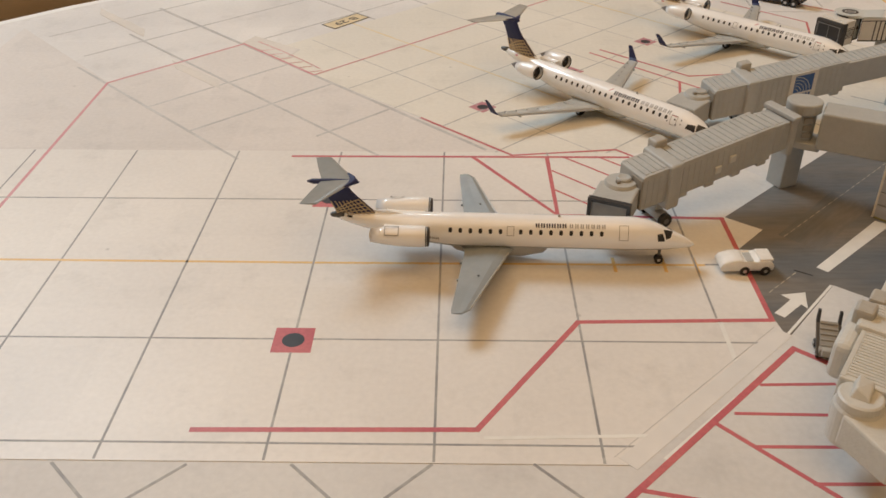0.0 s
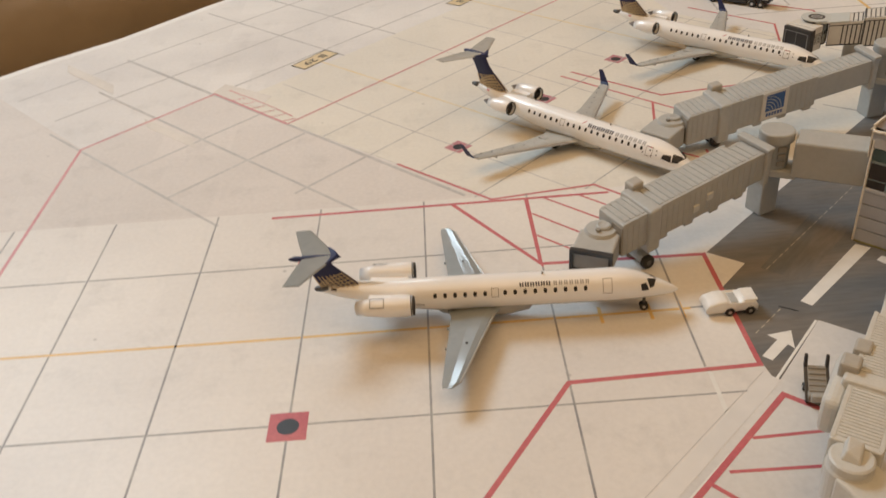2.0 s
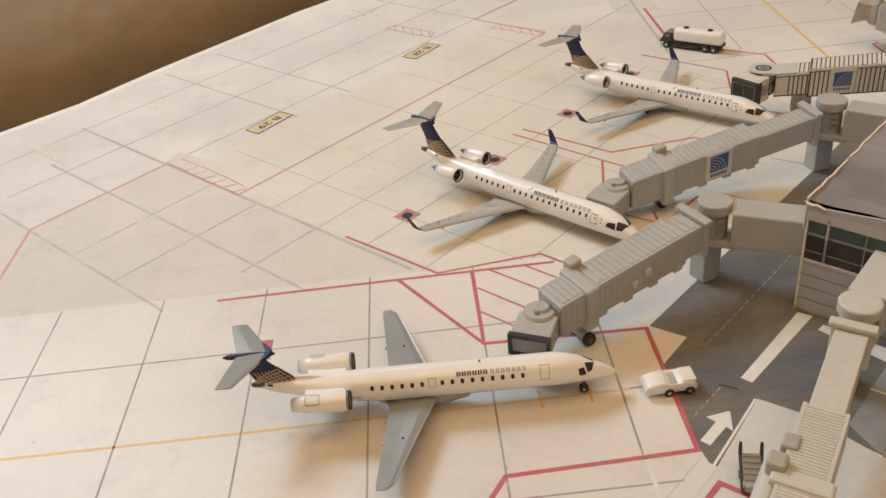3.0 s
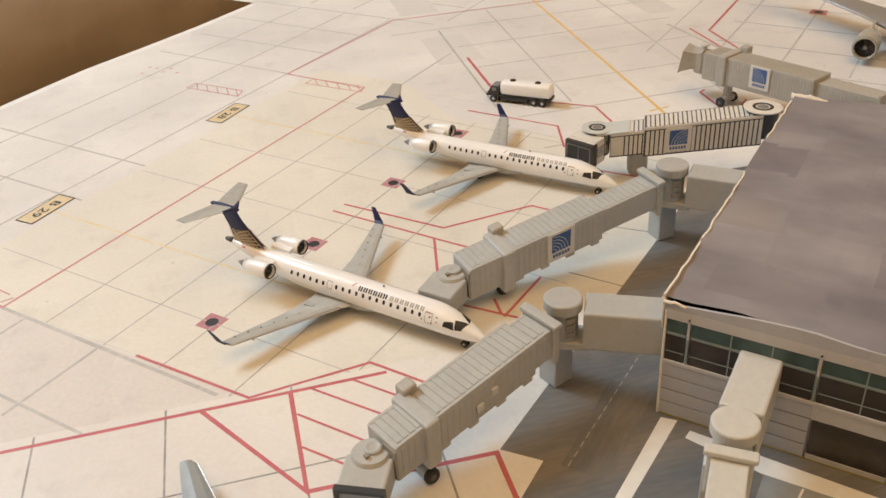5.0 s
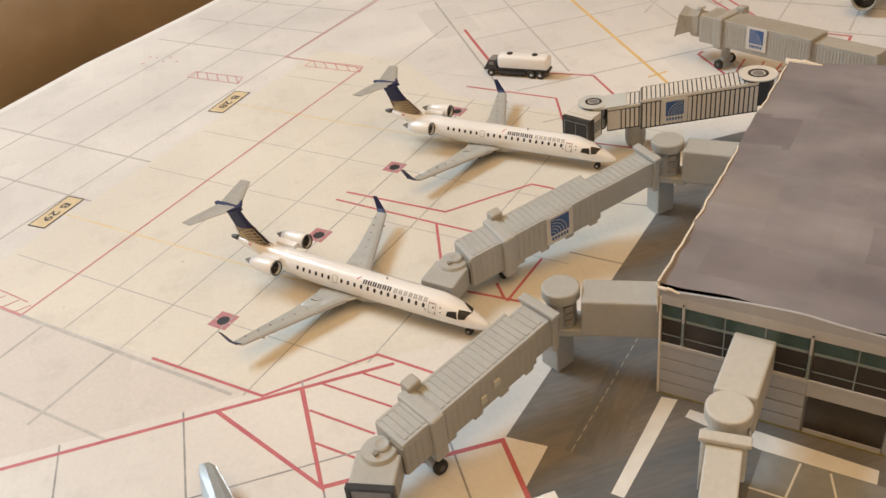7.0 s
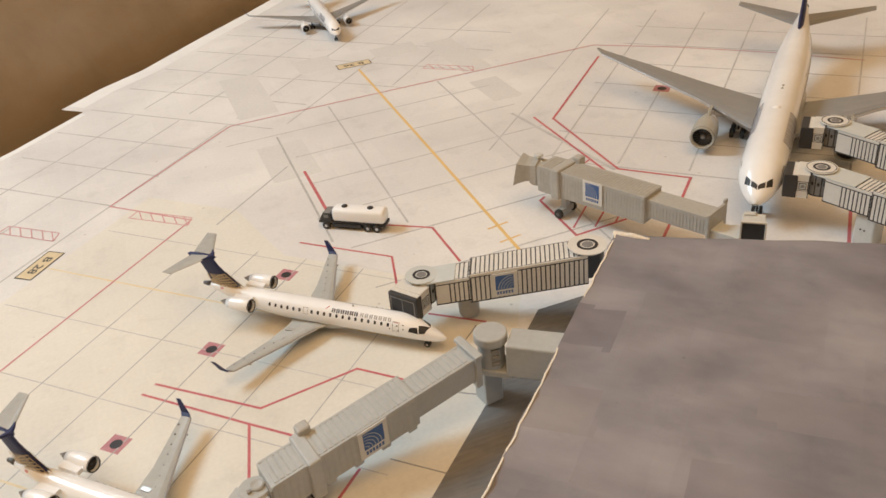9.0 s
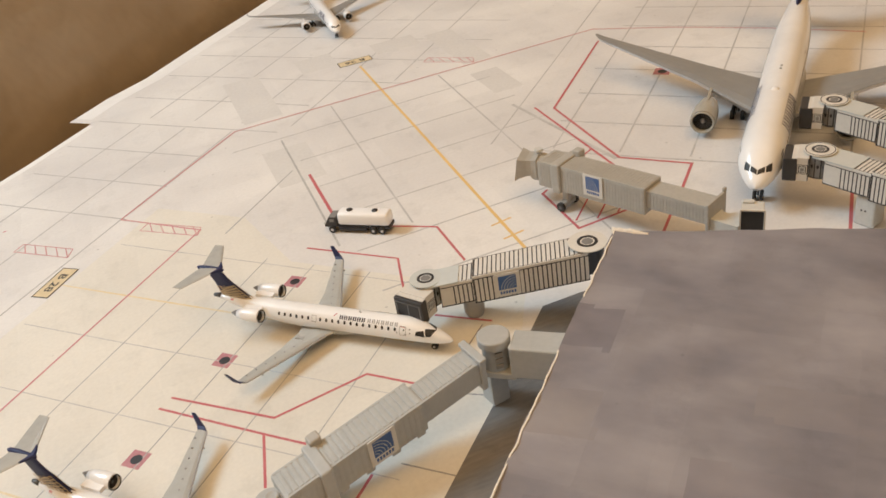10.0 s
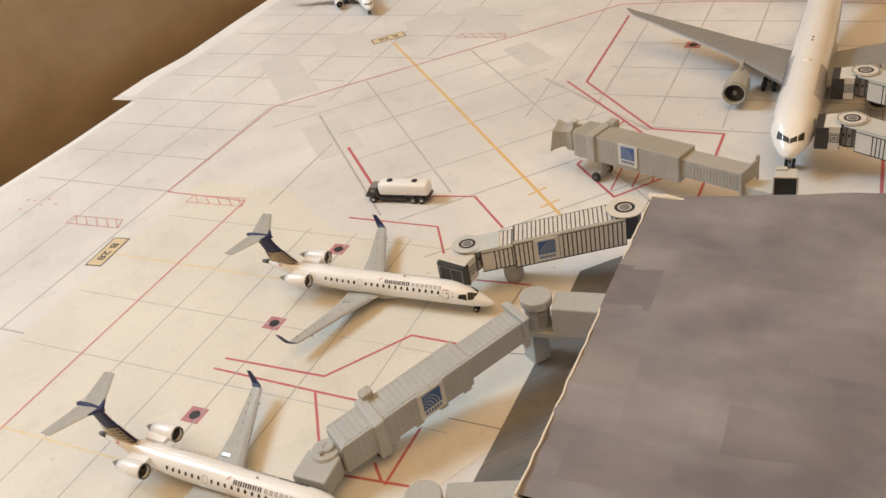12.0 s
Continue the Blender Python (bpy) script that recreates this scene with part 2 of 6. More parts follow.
def thing(name, x, y, z, turn, label, category, group="", kind=""):
    """An empty at a thing's base, turned about the upright, to carry its parts."""
    ob = new(name)
    ob.empty_display_size = 0.005
    ob.matrix_world = pose(x * MM, y * MM, z * MM, 0, 0, turn)
    return tagged(ob, label, category, group, kind)


def box(bm, x0, x1, y0, y1, z0, z1, bevel=0.0, seg=2):
    made = bmesh.ops.create_cube(bm, size=1)["verts"]
    for v in made:
        v.co = (x0 + (v.co.x + 0.5) * (x1 - x0), y0 + (v.co.y + 0.5) * (y1 - y0), z0 + (v.co.z + 0.5) * (z1 - z0))
    if bevel:
        edges = list({e for v in made for e in v.link_edges})
        bmesh.ops.bevel(bm, geom=edges, offset=bevel, segments=seg, affect="EDGES", profile=0.5)
    return bm


def boxed(*a, **k):
    return box(bm_new(), *a, **k)


def prism(bm, outline, z0, z1):
    """A flat outline (x, y), pulled up from z0 to z1."""
    low = [bm.verts.new((x, y, z0)) for x, y in outline]
    high = [bm.verts.new((x, y, z1)) for x, y in outline]
    bm.faces.new(high)
    bm.faces.new(low[::-1])
    n = len(outline)
    for i in range(n):
        bm.faces.new((low[i], low[(i + 1) % n], high[(i + 1) % n], high[i]))
    return bm


def skin(bm, rings, close=True, caps=True):
    """Joins rings of points of equal count."""
    rows = [[bm.verts.new(p) for p in ring] for ring in rings]
    n = len(rows[0])
    for a, b in zip(rows, rows[1:]):
        for i in range(n if close else n - 1):
            j = (i + 1) % n
            bm.faces.new((a[i], a[j], b[j], b[i]))
    if caps:
        bm.faces.new(rows[0][::-1])
        bm.faces.new(rows[-1])
    return bm


def lathe(profile, axis="z", at=(0, 0, 0), n=24, caps=True, bm=None):
    """Turns (along, radius) pairs about an axis."""
    rings = []
    for a, r in profile:
        ring = []
        for i in range(n):
            c, s = r * math.cos(math.tau * i / n), r * math.sin(math.tau * i / n)
            p = {"z": (c, s, a), "x": (a, c, s), "y": (s, a, c)}[axis]
            ring.append(tuple(p[k] + at[k] for k in range(3)))
        rings.append(ring)
    return skin(bm or bm_new(), rings, caps=caps)


def strip(bm, a, b, width, z, lift=0.0):
    """A thin flat line from a to b on a sheet."""
    (x0, y0), (x1, y1) = a, b
    d = math.hypot(x1 - x0, y1 - y0)
    nx, ny = -(y1 - y0) / d * width / 2, (x1 - x0) / d * width / 2
    return prism(bm, [(x0 + nx, y0 + ny), (x0 - nx, y0 - ny), (x1 - nx, y1 - ny), (x1 + nx, y1 + ny)], z - 0.01, z + 0.02 + lift)


def poly_strip(bm, points, width, z, lift=0.0):
    """A line of several legs with mitred corners."""
    pts = [Vector(p) for p in points]
    left, right = [], []
    for i, p in enumerate(pts):
        d0 = (p - pts[i - 1]).normalized() if i else (pts[1] - p).normalized()
        d1 = (pts[i + 1] - p).normalized() if i < len(pts) - 1 else d0
        n0, n1 = Vector((-d0.y, d0.x)), Vector((-d1.y, d1.x))
        m = (n0 + n1).normalized()
        k = width / 2 / max(0.35, m.dot(n0))
        left.append(p + m * k)
        right.append(p - m * k)
    low, high = z - 0.01, z + 0.02 + lift
    rings = [[(r.x, r.y, low), (l.x, l.y, low), (l.x, l.y, high), (r.x, r.y, high)] for l, r in zip(left, right)]
    return skin(bm, rings)


# ---- room, table and the low brown wall behind the table ----
D45 = 45.0


def slab(name, x0, x1, y0, y1, z0, z1, material, turn=0.0, label="", category="", bevel=0.0):
    ob = part(name, boxed(x0, x1, y0, y1, z0, z1, bevel=bevel), material)
    ob.matrix_world = pose(0, 0, 0, 0, 0, turn)
    return tagged(ob, label, category, kind="structure")


# in the room's own axes u runs along the low wall and v towards the window
slab("floor", -1600, 1700, -1500, 860, -800, -750, WOOD, D45, "brown wooden room floor under the table", "floor")
slab("ceiling", -1600, 1700, -1500, 860, 1700, 1760, ROOM, D45, "plain beige room ceiling", "ceiling")
slab("wall_south", -1600, 1700, -1500, -1440, -750, 1700, ROOM, D45, "plain beige room wall", "wall")
slab("wall_west", -1600, -1540, -1440, 800, -750, 1700, ROOM, D45, "plain beige room wall", "wall")
slab("wall_east", 1640, 1700, -1440, 800, -750, 1700, ROOM, D45, "plain beige room wall", "wall")


def window_wall():
    """The wall with the two window openings that let the daylight in."""
    bm = bm_new()
    for a in ((-1600, -90, -750, 1700), (-90, 350, -750, 540), (-90, 350, 940, 1700), (350, 610, -750, 1700), (610, 780, -750, 560), (610, 780, 890, 1700), (780, 1700, -750, 1700)):
        box(bm, a[0], a[1], 800, 860, a[2], a[3])
    ob = part("wall_north", bm, ROOM)
    ob.matrix_world = pose(0, 0, 0, 0, 0, D45)
    return tagged(ob, "beige room wall with two window openings", "wall", kind="structure")


window_wall()


def low_wall():
    """Brown creased covering that leans back behind the far edge of the table."""
    bm = bm_new()
    rings = []
    profile = [(299, -140), (299, -60), (301, -25), (305, -6), (314, 8), (328, 24), (344, 41), (360, 58), (376, 74), (392, 88), (410, 97), (430, 98)]
    for i in range(177):
        u = -700 + i * 10
        ring = []
        for v, z in profile:
            fold = 5.0 * noise.noise((u * 0.008 + 5, z * 0.012, 2.0)) + 4.2 * noise.noise((u * 0.018 + z * 0.02, z * 0.035, 9.0)) + 1.8 * noise.noise((u * 0.05 - z * 0.03, z * 0.08, 4.0)) + 16.0 * max(0.0, 0.45 - abs(noise.noise((u * 0.012 + z * 0.018, z * 0.02, 21.0)))) ** 2
            ring.append((u, v + fold, z))
        ring += [(u, 470, 90), (u, 470, -140)]
        rings.append(ring)
    skin(bm, rings)
    ob = part("wall_low", bm, WALL, smooth=True)
    ob.matrix_world = pose(0, 0, 0, 0, 0, D45)
    return tagged(ob, "low brown creased covering leaning back behind the table edge", "wall", kind="structure")


low_wall()


def table():
    t = thing("table", 150, 150, 0, D45, "brown wooden table under the paper airport", "table")
    part("tabletop", boxed(-545, 720, -545, 268, -28, -1.2, bevel=3), WOOD, t)
    for x in (-520, 655):
        for y in (-520, 205):
            part("leg", boxed(x, x + 40, y, y + 40, -750, -28, bevel=2), WOOD, t)


table()


# ---- printed paper sheets of the apron; FLAT keeps the layers of paper thin ----
FLAT = 0.35


def sheet(name, outline, material, top, label, thick=0.15):
    ob = part(name, prism(bm_new(), outline, (top - thick) * FLAT, top * FLAT), material)
    return tagged(ob, label, "paper sheet", kind="structure")


def uv(u, v):
    """From the axes of the slanting stands (u to the far right, v to the far left) to x, y."""
    return ((u - v) * math.sqrt(0.5), (u + v) * math.sqrt(0.5))


ground = sheet("ground", [(-260, -160), (560, -160), (560, 690), (280, 690), (141, 540), (112, 513), (77, 476), (60, 452), (46.5, 436), (20.9, 410.3), (-1.7, 389.8), (-23.9, 370.5), (-50.6, 341.5), (-74.4, 316), (-99.6, 286), (-124, 265), (-190, 196), (-260, 120)], PAPER, -0.30, "white paper ground sheet printed with faint concrete slabs", 0.8)
far_sheet = sheet("ground_far", [(38.7, 446.5), (56.3, 464), (77.4, 479.5), (112.7, 516.3), (142, 545), (290, 700), (560, 700), (560, 383), (275, 381.5), (104.5, 382)], PAPER, -0.22, "white paper sheet of the far taxiway", 0.06)
stand_sheet = sheet("ground_stands", [uv(120, 188), uv(283, 188), uv(283, 150), uv(262, 118), uv(262, 40), uv(205, 24), uv(125, 66)], PAPER_CREAM, -0.12, "cream paper sheet of the two slanting aircraft stands", 0.10)
grey_sheet = sheet("ground_grey", [(-130, 149), (25, 149), (-28.4, 199.6), (-54.2, 226), (-86.5, 193), (-130, 240)], PAPER_PINK, -0.06, "greyish printed paper sheet beside the stands", 0.05)
near_sheet = sheet("ground_near", [(-170, 46.2), (38.5, 46.4), (71, 77.3), (70.3, 82), (69.4, 105), (77.2, 113.5), (70.6, 118.6), (86.6, 134.3), (74, 149.3), (-170, 149.3)], PAPER_NEAR, 0.0, "white paper sheet with grey slab joints and red stand lines", 0.10)
road = sheet("road", [(70.9, 76.5), (84.4, 92.6), (112, 64), (230, -60), (330, 40), (176, 205), (158, 205), (131, 177.5), (86.6, 134.2), (70.5, 118.6), (77.1, 113.4), (69.4, 105), (70.3, 82)], ASPHALT, -0.04, "dark grey printed asphalt service road by the terminal", 0.06)
corner_sheet = sheet("ground_corner", [(-170, -60), (-170, 46.1), (38.6, 46.2), (71.2, 76.8), (84.7, 93.2), (92, 87.4), (104, 70), (108, 20), (108, -60)], PAPER_GREY, -0.02, "white paper sheet with red hatched parking lines", 0.12)
gate_sheet = sheet("ground_gate", [(105, 381), (60, 337), (80, 312), (118, 274), (118, 254), (128, 243), (142, 206), (215, 206), (215, 322), (272, 381)], PAPER, -0.14, "white paper sheet of the empty gate stand", 0.06)
apron_patch = sheet("ground_apron", [(112.6, 99), (126.5, 85), (150, 60), (128, 40), (104, 62), (98, 84)], ASPHALT_BLUE, 0.04, "olive grey printed apron beside the terminal front", 0.06)


joint_count = itertools.count()


def line(name, sheet_ob, points, width, material, z, lift=0.0):
    """A printed line; crossing joints lie a hair above one another."""
    width *= 1.5 if material == JOINT_PALE else 1.0
    if name == "slab_joint":
        lift += 0.004 * (next(joint_count) % 9)
    return part(name, poly_strip(bm_new(), points, width, z * FLAT, lift * FLAT - 0.01), material, sheet_ob)


# unprinted white margin along the far edges
line("white_margin", ground, [(x + 1.3, y - 1.3) for x, y in ((46.5, 436), (20.9, 410.3), (-1.7, 389.8), (-23.9, 370.5), (-50.6, 341.5), (-74.4, 316), (-99.6, 286), (-124, 265), (-190, 196))], 3.2, MARGIN, -0.28)
line("white_margin", far_sheet, [(x + 3.3, y - 3.3) for x, y in ((42.0, 449), (56.3, 464), (77.4, 479.5), (112.7, 516.3), (142, 545), (285, 694))], 9.0, MARGIN, -0.2)

# the stand of the near aircraft
for x in (-115, -90, -65, -40, -15, 10, 35, 60):
    top = 126 if x == 60 else 149
    low = 82.4 if x == 60 else 46.6
    line("slab_joint", near_sheet, [(x, low), (x + 0.3, top)], 0.42, JOINT, 0.0)
for y, a, b in ((125, -160, 50), (75.2, -160, 68), (50, -160, 42)):
    line("slab_joint", near_sheet, [(a, y), (b, y + 0.2)], 0.40, JOINT, 0.0, 0.004)
line("slab_joint", near_sheet, [(62, 100), (69.6, 100)], 0.5, JOINT, 0.0, 0.004)
line("centre_line", near_sheet, [(-160, 100.2), (-14.7, 99.6), (62, 99.8)], 0.7, YELLOW, 0.0, 0.012)
for x, h in ((44.2, 2.6), (54, 2.5), (60.2, 2.6)):
    line("stop_tick", near_sheet, [(x, 99.7 - h), (x, 99.7 + h)], 0.7, YELLOW, 0.0, 0.02)
line("red_line", near_sheet, [(-27.4, 52.8), (16.5, 53.4), (35.0, 80.9), (69.8, 82), (69.8, 118), (35, 118.9)], 1.0, RED, 0.0, 0.03)
line("red_line", near_sheet, [(17.2, 146.6), (35, 118.9), (35, 146.5)], 1.0, RED, 0.0, 0.04)
line("red_line", near_sheet, [(-26.5, 146.4), (55, 147.0)], 0.9, RED, 0.0, 0.05)
for k, (a, b) in enumerate((((39.3, 146.6), (52.5, 133.8)), ((35.6, 139.8), (47, 128.5)), ((35.4, 130.4), (43, 123)), ((48, 146.6), (56.5, 138.2)))):
    line("hatch_line", near_sheet, [a, b], 0.55, RED, 0.0, 0.03)
line("slab_joint", near_sheet, [(60.3, 67.2), (60.3, 69)], 0.5, JOINT, 0.0)
line("white_joint", near_sheet, [(60.4, 81.4), (60.3, 69.1)], 0.8, WHITE_PRINT, 0.0, 0.03)


def marker_square(sheet_ob, x, y, turn, side, z, material):
    m = pose(x * MM, y * MM, 0, 0, 0, turn)
    h = side / 2
    sq = part("marker_square", prism(bm_new(), [(-h, -h), (h, -h), (h, h), (-h, h)], z * FLAT - 0.01, z * FLAT + 0.016), material, sheet_ob)
    sq.matrix_local = m
    dot = part("marker_dot", lathe([(z * FLAT + 0.012, 0.285 * side), (z * FLAT + 0.024, 0.285 * side)]), BLACK_PRINT, sheet_ob)
    dot.matrix_local = m


marker_square(near_sheet, -15.0, 75.0, 0, 6.9, 0.0, RED)
marker_square(near_sheet, -14.7, 125.2, 0, 6.9, 0.0, RED)

# taped seam along the diagonal edge of the near sheet
seam = part("tape_strip", poly_strip(bm_new(), [(38.4, 46.6), (70.9, 78.6)], 3.2, 0.012), TAPE)
tagged(seam, "clear tape strip over the joint of two sheets", "tape", kind="structure")

for a, b in (((17.5, 51.6), (46, 52.6)), ((44, 47.6), (58, 61.2))):
    line("worn_line", near_sheet, [a, b], 0.7, WHITE_PRINT, 0.0, 0.05)

line("tape_edge", near_sheet, [(36.6, 48.0), (69.6, 80.0)], 0.09, JOINT_PALE, 0.0, 0.03)

# left and far taxiway lines
line("red_line", grey_sheet, [(-86.2, 108), (-86.5, 192.6), (-54.2, 226), (-28.4, 199.6)], 0.8, RED_PALE, 0.005, 0.02)
line("red_line", stand_sheet, [(-28.4, 199.6), (78.6, 307.3), (53.4, 333.2)], 0.62, RED_PALE, -0.04, 0.08)
line("red_line", ground, [(53.4, 333.2), (104.6, 382.2), (275, 381.5), (303.3, 357.5), (331.7, 328.4), (356, 299)], 0.62, RED_PALE, -0.08, 0.08)
for v in (127.2, 152.2, 173.6):
    line("slab_joint", grey_sheet, [uv(74 if v > 130 else 96, v), uv(120.3, v)], 0.5, JOINT_PALE, -0.06, 0.02)
for u in (74.5, 100):
    line("slab_joint", grey_sheet, [uv(u, 232 if u > 80 else 215), uv(u, 130 if u < 80 else 108)], 0.5, JOINT_PALE, -0.06, 0.02)
line("slab_joint", grey_sheet, [uv(121, 250), uv(121, 92)], 0.65, JOINT_PALE, -0.06, 0.04)
for u in (167.5, 192):
    line("slab_joint", ground, [uv(u, 268), uv(u, 186)], 0.45, JOINT_PALE, -0.28, 0.02)
for v in (198, 223, 248):
    line("slab_joint", ground, [uv(80, v), uv(345, v)], 0.45, JOINT_PALE, -0.28, 0.02)

# the two slanting stands: the second repeats the first, 75 mm along u
for k in (0, 1):
    du = 75.0 * k
    shift = lambda pts: [(x + 54.2 * k, y + 52.7 * k) for x, y in pts]
    line("centre_line", stand_sheet, [uv(159.2 + du, 190), uv(159.2 + du, 62)], 0.6, YELLOW_PALE, -0.12, 0.03)
    line("red_line", stand_sheet, shift([(3.8, 169.7), (26.7, 147.7), (52.3, 151.2), (62.4, 140.7)]), 0.7, RED, -0.05, 0.07)
    line("red_line", stand_sheet, [(54.4 + 53.9 * k, 219.8 + 53.7 * k), (77.3 + 54.3 * k, 196.1 + 54.6 * k), (90.4, 182.8)] if k == 0 else [(108.3, 273.5), (131.6, 250.7), (127.9, 235.3)], 0.7, RED, -0.12, 0.04)
    marker_square(stand_sheet, *uv(139.5 + du * 1.005, 110.8), D45, 5.4, -0.11, RED_SOFT)
    marker_square(stand_sheet, *uv(177.4 + du * 1.0, 110.8), D45, 5.4, -0.11, RED_SOFT)
line("red_line", stand_sheet, [(77.3, 196.1), (73.9, 178.5)], 0.7, RED, -0.12, 0.05)
for v in (70.5, 89.6, 109.5, 127, 146.2):
    line("slab_joint", stand_sheet, [uv(121.8, v), uv(262, v)], 0.36, JOINT_MID, -0.12, 0.015)
for u in (139.3, 189.2, 214.3, 259.2):
    line("slab_joint", stand_sheet, [uv(u, 186), uv(u, 45)], 0.2, JOINT_PALE, -0.12, 0.02)
line("red_line", stand_sheet, [(97, 170.2), (84, 157.8)], 0.7, RED, -0.12, 0.05)
line("red_line", stand_sheet, [(76.5, 165), (88.8, 154.7)], 0.7, RED, -0.12, 0.06)
line("red_line", stand_sheet, [(83.9, 165.2), (83.7, 159.3)], 0.7, RED, -0.12, 0.07)
line("red_line", ground, [(131.0, 217.6), (143.5, 206.6)], 0.7, RED, -0.1, 0.06)
line("slab_joint", ground, [(140.5, 206.5), (130.5, 197.5)], 0.4, JOINT, -0.12, 0.04)
line("slab_joint", ground, [(104, 170), (114, 160)], 0.4, JOINT, -0.12, 0.02)
line("slab_joint", ground, [(122.5, 186.2), (134, 177.8)], 0.4, JOINT, -0.12, 0.02)

# gate stand grid, centre line and red stop lines
for x in (144, 194):
    line("slab_joint", gate_sheet, [(x - 1, 268 if x < 150 else 210), (x + 2.5, 380)], 0.45, JOINT_PALE, -0.14, 0.02)
for y in (237, 262, 287, 312, 337, 362):
    line("slab_joint", gate_sheet, [(122 if y < 350 else 100, y), (214, y + 0.8)], 0.4, JOINT_PALE, -0.14, 0.025)
line("centre_line", gate_sheet, [(171, 416), (169.3, 335), (166.8, 231)], 1.1, YELLOW, -0.08, 0.04)
for y in (251.5, 242.3):
    line("stop_tick", gate_sheet, [(163.6, y - 0.4), (170.9, y + 0.6)], 0.7, YELLOW, -0.08, 0.06)
line("slab_joint", gate_sheet, [(119.8, 360), (117.9, 268.5)], 0.75, JOINT_MID, -0.14, 0.04)
line("red_line", gate_sheet, [(122.1, 323.5), (121.6, 289)], 1.1, RED, -0.12, 0.05)
line("red_line", gate_sheet, [(131, 274), (148.7, 260.8), (148.8, 238)], 0.8, RED, -0.12, 0.05)
for u in (274, 298, 322, 346, 372, 398):
    line("slab_joint", ground, [uv(u, 196), uv(u, 270 if u > 320 else 266)], 0.4, JOINT_PALE, -0.28, 0.02)
line("slab_joint", gate_sheet, [(86, 299.3), (117.5, 330.9)], 0.6, JOINT_MID, -0.14, 0.03)

for u in (346, 372, 398, 424, 450, 476):
    line("slab_joint", far_sheet, [uv(u, 176 if u < 390 else 120), uv(u, 273)], 0.42, JOINT_PALE, -0.2, 0.03)
for v in (148, 173, 198, 223, 248):
    line("slab_joint", far_sheet, [uv(400 if v < 170 else 352, v), uv(520, v)], 0.42, JOINT_PALE, -0.2, 0.04)

# stand of the big aircraft
for v in (-39.5, -15, 9.8, 34, 58, 82):
    line("slab_joint", ground, [uv(347, v), uv(520, v)], 0.42, JOINT_PALE, -0.2, 0.06)
for u in (344.5, 369, 394.3, 419, 444, 469, 494):
    line("slab_joint", ground, [uv(u, 62), uv(u, -120)], 0.42, JOINT_PALE, -0.2, 0.07)
line("slab_joint", ground, [(209, 330), (218, 266)], 0.9, JOINT_PALE, -0.2, 0.09)
line("red_line", ground, [(269.6, 366.8), (220.4, 316.2), (219.2, 266), (236, 248), (222.4, 234.5)], 0.9, RED, -0.1, 0.06)
line("red_line", gate_sheet, [(214.6, 321.6), (214.9, 262)], 0.9, RED, -0.12, 0.06)
line("red_line", gate_sheet, [(214.8, 277.5), (210.2, 275)], 0.7, RED, -0.12, 0.07)
line("red_line", gate_sheet, [(204.3, 235.1), (185.6, 234.1), (186.1, 259.4), (188.6, 261)], 0.9, RED, -0.12, 0.05)
for a, b in (((187, 238.5), (197, 248.5)), ((193, 235.8), (201.4, 244)), ((200, 235.4), (205, 240))):
    line("hatch_line", gate_sheet, [a, b], 0.6, RED, -0.12, 0.05)
line("red_line", gate_sheet, [(213.5, 226.2), (203, 216)], 0.9, RED, -0.12, 0.05)
line("red_line", ground, [(268, 210.5), (245, 186.5)], 1.0, RED, -0.2, 0.05)
marker_square(ground, 271.5, 319, D45, 6.5, -0.12, RED_SOFT)

# hatched box along the taxiway's red corner
line("hatch_line", grey_sheet, [(-27.4, 204.8), (-33.7, 211.9), (-41, 219.5), (-50, 228.2)], 0.4, RED_PALE, 0.06)
for d in (2.5, 7.5, 12.5, 17.5, 22.5, 27.5):
    a = (-28.6 - d * 0.70, 200.0 + d * 0.715)
    line("hatch_line", grey_sheet, [a, (a[0] + 4.0, a[1] + 1.3)], 0.35, RED_PALE, 0.06, 0.01)

# small hatched boxes and printed grey patches
for cx, cy in ((25, 327), (68, 314), (206, 393)):
    for a, b in (((-9, 6.4), (9, -10)), ((-5.6, 10), (11, -5)), ((-9, 6.4), (-5.6, 10)), ((9, -10), (11, -5)), ((-5, 2.8), (-5.2, 9.6)), ((-1.4, -0.5), (-1.8, 6.5)), ((2.2, -3.8), (1.8, 3.3)), ((5.8, -7), (5.4, 0.1)), ((9, -10), (8.6, -2.8))):
        line("hatch_line", ground, [(cx + a[0], cy + a[1]), (cx + b[0], cy + b[1])], 0.35, RED_PALE, -0.1 if cx > 0 else -0.05, 0.06)


def patch_box(sheet_ob, x, y, w, h, turn, z, material):
    ob = part("printed_patch", prism(bm_new(), [(-w / 2, -h / 2), (w / 2, -h / 2), (w / 2, h / 2), (-w / 2, h / 2)], z * FLAT, z * FLAT + 0.008), material, sheet_ob)
    ob.matrix_local = pose(x * MM, y * MM, 0, 0, 0, turn)


for x, y, w, h, turn, m in ((118, 413, 17, 54, 0, PATCH), (119, 336, 18, 33, 0, PATCH), (154.5, 435, 18, 19, 1, PATCH), (194, 432, 22, 15, -1, PATCH), (217, 408, 14, 49, 1, PATCH), (214.5, 358, 13, 26, 1, PATCH)):
    patch_box(ground, x, y, w, h, turn, -0.125, m)

